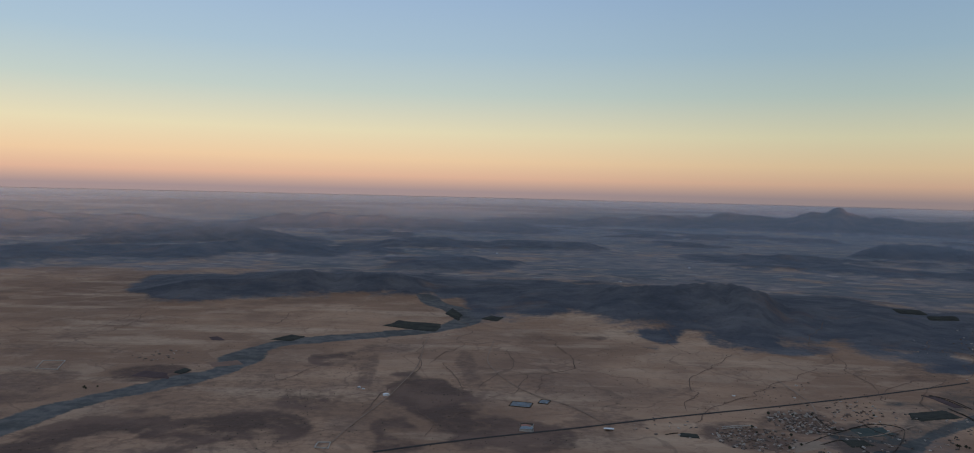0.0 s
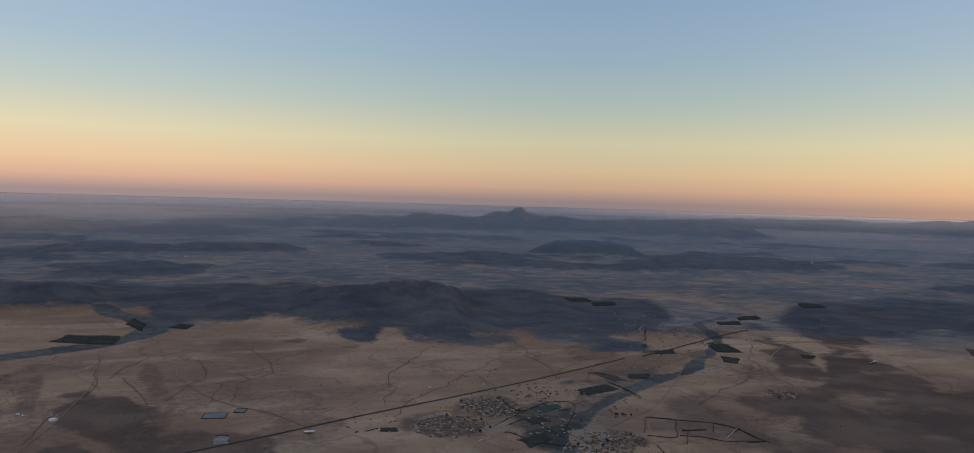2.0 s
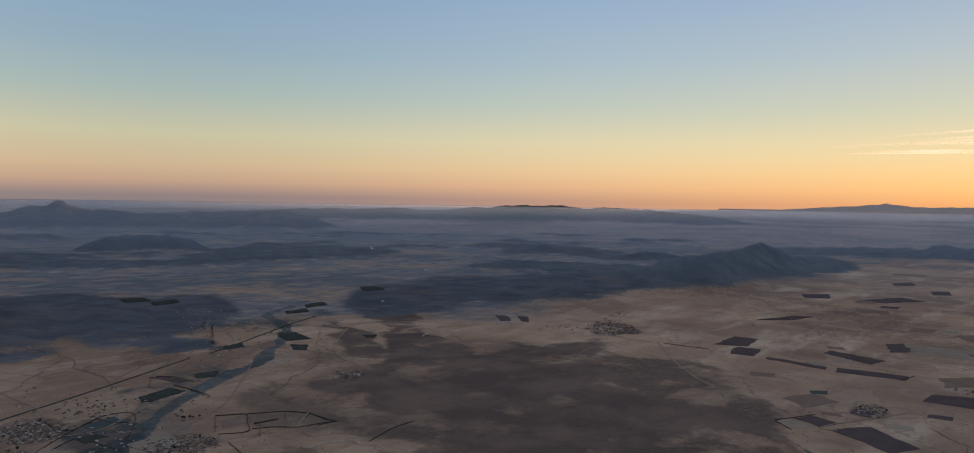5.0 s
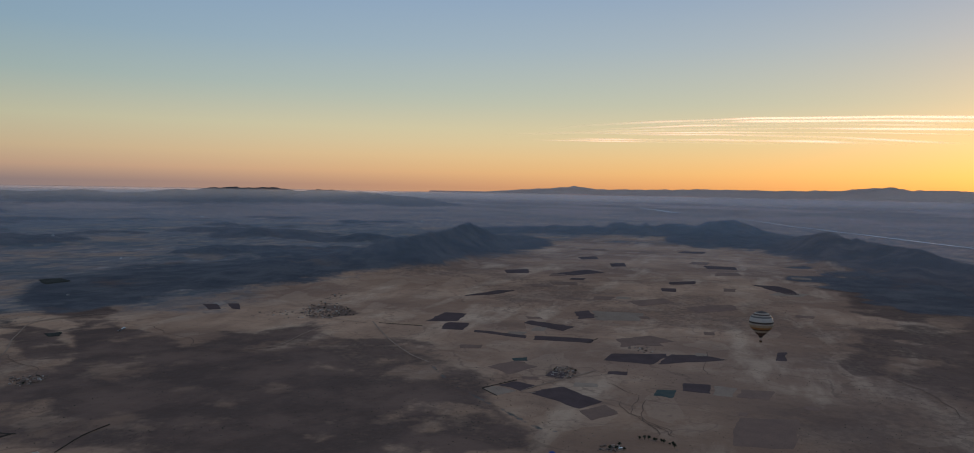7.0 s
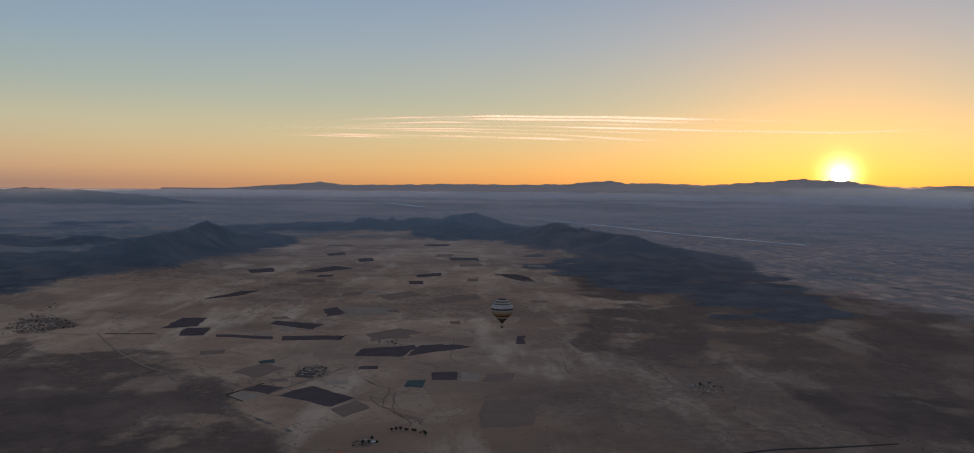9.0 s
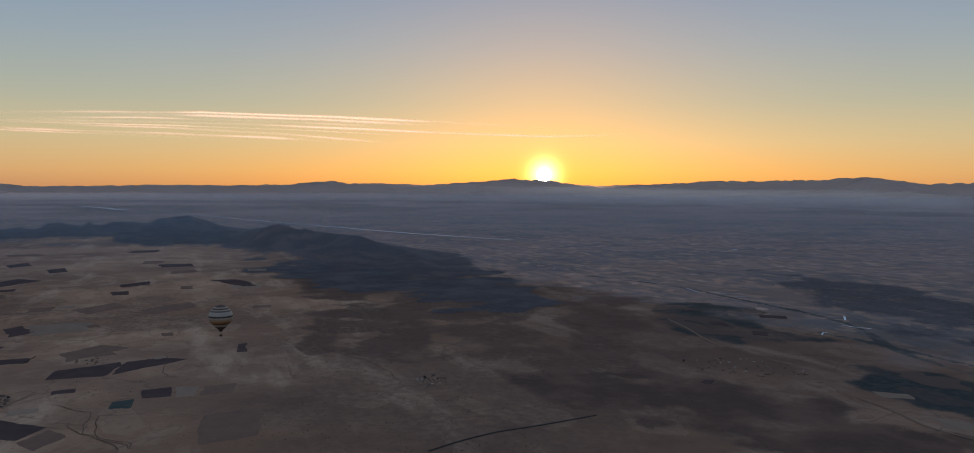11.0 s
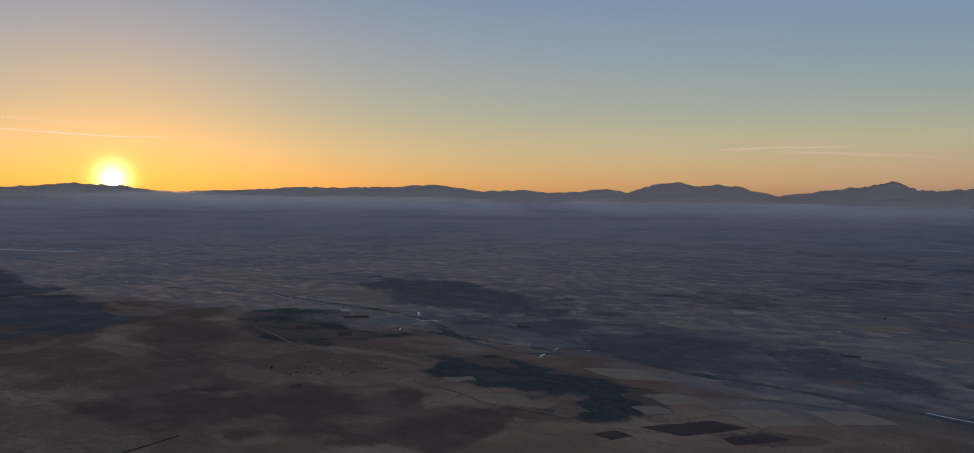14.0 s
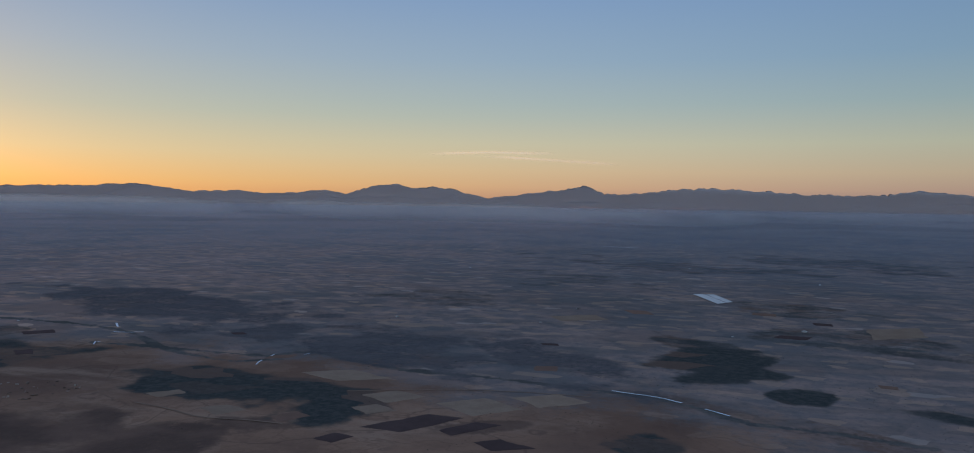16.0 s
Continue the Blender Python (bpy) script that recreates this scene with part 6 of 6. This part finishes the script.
# ---- balloons ----
def balloon(bearing, below, distance, tall, bands, label):
    """A hot-air balloon: gored envelope in cloth bands, mouth skirt, ropes, burner and basket. below: of the envelope's middle."""
    k = tall / 21.0
    a, e = radians(bearing), radians(below)
    root = tagged(new("hot_air_balloon"), label, "hot air balloon", "balloons in the air")
    root.matrix_basis = pose(distance * math.cos(e) * math.sin(a), distance * math.cos(e) * math.cos(a),
                             EYE - distance * math.sin(e) - 10.5 * k, 0, 0, 20) @ Matrix.Scale(k, 4)
    R, C, mouth = 9.6, 11.4, 1.7

    def girth(z):
        """Round above, then a cone running to the mouth."""
        zt = C - 4.1
        rt = math.sqrt(R * R - 4.1 * 4.1)
        if z >= zt:
            return math.sqrt(max(0.0, R * R - (z - C) ** 2))
        f = z / zt
        return mouth + (rt - mouth) * (f ** 0.92)

    gores = 20
    for top, bottom, mat in bands:
        z1, z0 = 21.0 * (1 - top), 21.0 * (1 - bottom)
        steps = max(2, int((z1 - z0) / 0.7))
        bm = bmesh.new()
        rows = []
        for i in range(steps + 1):
            z = z0 + (z1 - z0) * i / steps
            row = []
            for j in range(gores * 4):
                g = abs(math.sin(math.pi * j / 4))
                r = max(0.02, girth(min(z, 20.99))) * (1 + 0.022 * g)
                w = 2 * math.pi * j / (gores * 4)
                row.append(bm.verts.new((r * math.cos(w), r * math.sin(w), z)))
            rows.append(row)
        for i in range(steps):
            for j in range(gores * 4):
                q = (j + 1) % (gores * 4)
                bm.faces.new((rows[i][j], rows[i][q], rows[i + 1][q], rows[i + 1][j])).smooth = True
        part("envelope_band", bm, mat, root)
    bm = bmesh.new()
    bmesh.ops.create_cone(bm, segments=24, radius1=1.35, radius2=1.75, depth=1.3, matrix=Matrix.Translation((0, 0, -0.6)))
    part("skirt", bm, FABRIC_DARK, root, "dark cloth skirt")
    for j in range(8):
        w = 2 * math.pi * (j + 0.5) / 8
        hi, lo = Vector((1.3 * math.cos(w), 1.3 * math.sin(w), -1.2)), Vector((0.9 * math.copysign(1, math.cos(w)), 0.7 * math.copysign(1, math.sin(w)), -4.0))
        bm = bmesh.new()
        m = Matrix.Translation((hi + lo) / 2) @ (hi - lo).to_track_quat("Z", "Y").to_matrix().to_4x4()
        bmesh.ops.create_cone(bm, segments=5, radius1=0.04, radius2=0.04, depth=(hi - lo).length, matrix=m)
        part("rope", bm, STEEL, root)
    bm = bmesh.new()
    for px in (-0.35, 0.35):
        bmesh.ops.create_cone(bm, segments=10, radius1=0.2, radius2=0.28, depth=0.6, matrix=Matrix.Translation((px, 0, -2.5)))
    part("burner", bm, STEEL, root, "steel twin burner")
    bm = bmesh.new()
    box(bm, -1.1, -0.85, -5.3, 1.1, 0.85, -5.15)
    for x0, y0, x1, y1 in ((-1.1, -0.85, 1.1, -0.75), (-1.1, 0.75, 1.1, 0.85), (-1.1, -0.75, -1.0, 0.75), (1.0, -0.75, 1.1, 0.75)):
        box(bm, x0, y0, -5.15, x1, y1, -4.05)
    basket = part("basket", bm, WICKER, root, "dark wicker basket")
    bm = bmesh.new()
    for x0, y0, x1, y1 in ((-1.16, -0.91, 1.16, -0.7), (-1.16, 0.7, 1.16, 0.91), (-1.16, -0.7, -0.95, 0.7), (0.95, -0.7, 1.16, 0.7)):
        box(bm, x0, y0, -4.05, x1, y1, -3.93, 0.04)
    part("rim", bm, DARK_WOOD, basket)
    return root


FABRIC_DARK = fabric("dark_cloth", (0.055, 0.042, 0.04, 1))
CLOTH = {"cream": fabric("cream_cloth", (0.42, 0.36, 0.31, 1)), "white": fabric("white_cloth", (0.46, 0.43, 0.41, 1)),
         "grey": fabric("grey_cloth", (0.13, 0.12, 0.12, 1)), "orange": fabric("orange_cloth", (0.36, 0.17, 0.06, 1)),
         "tan": fabric("tan_cloth", (0.40, 0.30, 0.20, 1)), "brown": fabric("brown_cloth", (0.09, 0.055, 0.045, 1)),
         "blue": fabric("blue_cloth", (0.03, 0.07, 0.30, 1)), "red": fabric("red_cloth", (0.62, 0.10, 0.05, 1))}
balloon(93.0, 9.0, 615, 18.4, [(0.0, 0.06, FABRIC_DARK), (0.06, 0.10, CLOTH["cream"]), (0.10, 0.145, CLOTH["brown"]), (0.145, 0.19, CLOTH["cream"]),
                              (0.19, 0.24, CLOTH["grey"]), (0.24, 0.40, CLOTH["white"]), (0.40, 0.465, FABRIC_DARK), (0.465, 0.53, CLOTH["cream"]),
                              (0.53, 0.62, CLOTH["tan"]), (0.62, 0.70, CLOTH["orange"]), (0.70, 0.755, CLOTH["brown"]), (0.755, 0.845, CLOTH["cream"]),
                              (0.845, 1.0, CLOTH["brown"])],
        "cream balloon with dark and orange bands, drifting over fields")
balloon(78.62, 19.0, 1330, 15, [(0.0, 0.3, CLOTH["blue"]), (0.3, 0.7, CLOTH["blue"]), (0.7, 1.0, FABRIC_DARK)], "small blue balloon low over dark scrub")
balloon(81.15, 19.25, 1300, 22, [(0.0, 0.4, CLOTH["red"]), (0.4, 0.75, CLOTH["red"]), (0.75, 1.0, FABRIC_DARK)], "orange-red balloon low over dark scrub")


# ---- cloud streaks and mist ----
def ribbon(name, line, thick, mat, dense, seed, distance, label, category, n=150, rows=9, fray=0.3, kind="", lean=0.0):
    """A soft-edged band of vapour along bearings and heights in degrees; thick in degrees; lean: how far its densest line lies above the middle."""
    lb, le = np.array(line).T
    u = np.linspace(0, 1, n)
    b = lb[0] + (lb[-1] - lb[0]) * u
    e = np.interp(b, lb, le)
    v = np.linspace(-1, 1, rows)
    wave = 1 + 2 * fray * (bumps(b * 12, b * 0, 60, seed, 2) - 0.5)
    el = e[:, None] + v[None] * thick * wave[:, None]
    br = np.broadcast_to(b[:, None], el.shape)
    co = np.stack([distance * np.sin(np.radians(br)), distance * np.cos(np.radians(br)), EYE + distance * np.tan(np.radians(el))], -1).reshape(-1, 3)
    faces = [(i * rows + j, (i + 1) * rows + j, (i + 1) * rows + j + 1, i * rows + j + 1) for i in range(n - 1) for j in range(rows - 1)]
    me = mesh_of(name, co, faces, mat)
    q = np.where(v > lean, (v - lean) / (1 - lean), (lean - v) / (1 + lean))
    veil = dense * (np.exp(-3.2 * q ** 2) * (1 - q ** 2))[None] * (smooth(0, 0.3, u) * smooth(1, 0.75, u))[:, None]
    veil = veil * (0.25 + 1.3 * smooth(0.3, 0.72, bumps(br * 8, v[None] * 16 + br * 2, 60, seed + 3, 2)))
    a = me.attributes.new("veil", "FLOAT", "POINT")
    a.data.foreach_set("value", np.clip(veil, 0, 1).astype(np.float32).ravel())
    return tagged(new(name, me), label, category, "cloud streaks" if not kind else "", kind)


LONG = "long thin cream cirrus streak over the sunrise"
ribbon("cloud_streak", [(76.7, 4.15), (80.7, 4.6), (85.7, 4.88), (92, 5.09), (100.7, 5.04), (108.9, 4.77), (117, 4.4)], 0.12, CIRRUS, 0.95, 1, 4774, LONG, "cloud")
ribbon("cloud_streak", [(84, 4.72), (92, 4.88), (100, 4.82), (108, 4.55)], 0.13, CIRRUS, 0.8, 2, 4788, LONG, "cloud")
ribbon("cloud_streak", [(74.1, 3.85), (87.5, 4.33), (95, 4.38), (102.8, 4.21), (116.2, 3.78), (123, 3.9)], 0.12, CIRRUS, 0.95, 3, 4802, LONG, "cloud")
ribbon("cloud_streak", [(80, 4.2), (88, 4.6), (97, 4.62), (105, 4.4)], 0.11, CIRRUS, 0.6, 4, 4816, LONG, "cloud")
ribbon("cloud_streak", [(82.5, 3.97), (90, 4.0), (97.3, 3.75), (105, 3.25)], 0.13, CIRRUS, 0.9, 5, 4830, LONG, "cloud")
ribbon("cloud_streak", [(78, 3.6), (89.7, 3.6), (96, 3.5), (102.5, 3.22)], 0.12, CIRRUS, 0.95, 6, 4844, LONG, "cloud")
ribbon("cloud_streak", [(76, 3.5), (86, 3.45), (96, 3.3)], 0.06, CIRRUS, 0.6, 9, 4730, LONG, "cloud")
ribbon("cloud_streak", [(79, 4.0), (90, 4.15), (99, 4.05), (106, 3.8)], 0.07, CIRRUS, 0.65, 10, 4745, LONG, "cloud")
SHORT = "small pale wisp of cirrus over the mountains"
ribbon("cloud_streak", [(157, 3.36), (162.1, 3.55), (167, 3.5)], 0.17, CIRRUS, 1.3, 7, 4858, SHORT, "cloud")
ribbon("cloud_streak", [(160.5, 3.3), (166.6, 3.03), (172, 2.72)], 0.15, CIRRUS, 1.0, 8, 4872, SHORT, "cloud")
ribbon("mist_bank", [(98, -0.6), (110, -0.6), (119, -0.65), (130, -0.8), (141, -0.95), (149, -1.05), (160, -1.15), (171, -1.3), (200, -1.2)], 1.0, MIST, 0.8, 9, 4480,
       "low pale mist bank lying before the mountains", "mist", 200, 25, 0.2, "stuff", 0.6)


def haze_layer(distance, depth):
    """An added sheet that stands in for the air's haze, all round at that true distance: clear where it meets the
    ground, ending below the horizon.
    """
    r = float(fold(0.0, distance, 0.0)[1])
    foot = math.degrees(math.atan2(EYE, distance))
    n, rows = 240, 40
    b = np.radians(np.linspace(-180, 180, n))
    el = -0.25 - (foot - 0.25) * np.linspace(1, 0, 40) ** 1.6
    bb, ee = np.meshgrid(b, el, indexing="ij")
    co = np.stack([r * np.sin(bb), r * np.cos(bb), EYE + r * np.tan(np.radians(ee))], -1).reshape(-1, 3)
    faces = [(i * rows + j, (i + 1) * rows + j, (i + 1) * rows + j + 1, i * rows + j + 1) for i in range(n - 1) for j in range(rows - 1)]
    me = mesh_of("haze_layer", co, faces, HAZE if distance < 10000 else FAR_HAZE)
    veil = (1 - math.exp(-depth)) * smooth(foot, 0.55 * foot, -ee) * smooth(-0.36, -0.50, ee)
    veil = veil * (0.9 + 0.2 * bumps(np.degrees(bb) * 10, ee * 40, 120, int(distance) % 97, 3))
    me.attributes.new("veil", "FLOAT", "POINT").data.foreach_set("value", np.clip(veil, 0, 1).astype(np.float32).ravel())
    tagged(new("haze_layer", me), "thin sheet added to stand in for dawn haze over the plain", "haze", kind="stuff")


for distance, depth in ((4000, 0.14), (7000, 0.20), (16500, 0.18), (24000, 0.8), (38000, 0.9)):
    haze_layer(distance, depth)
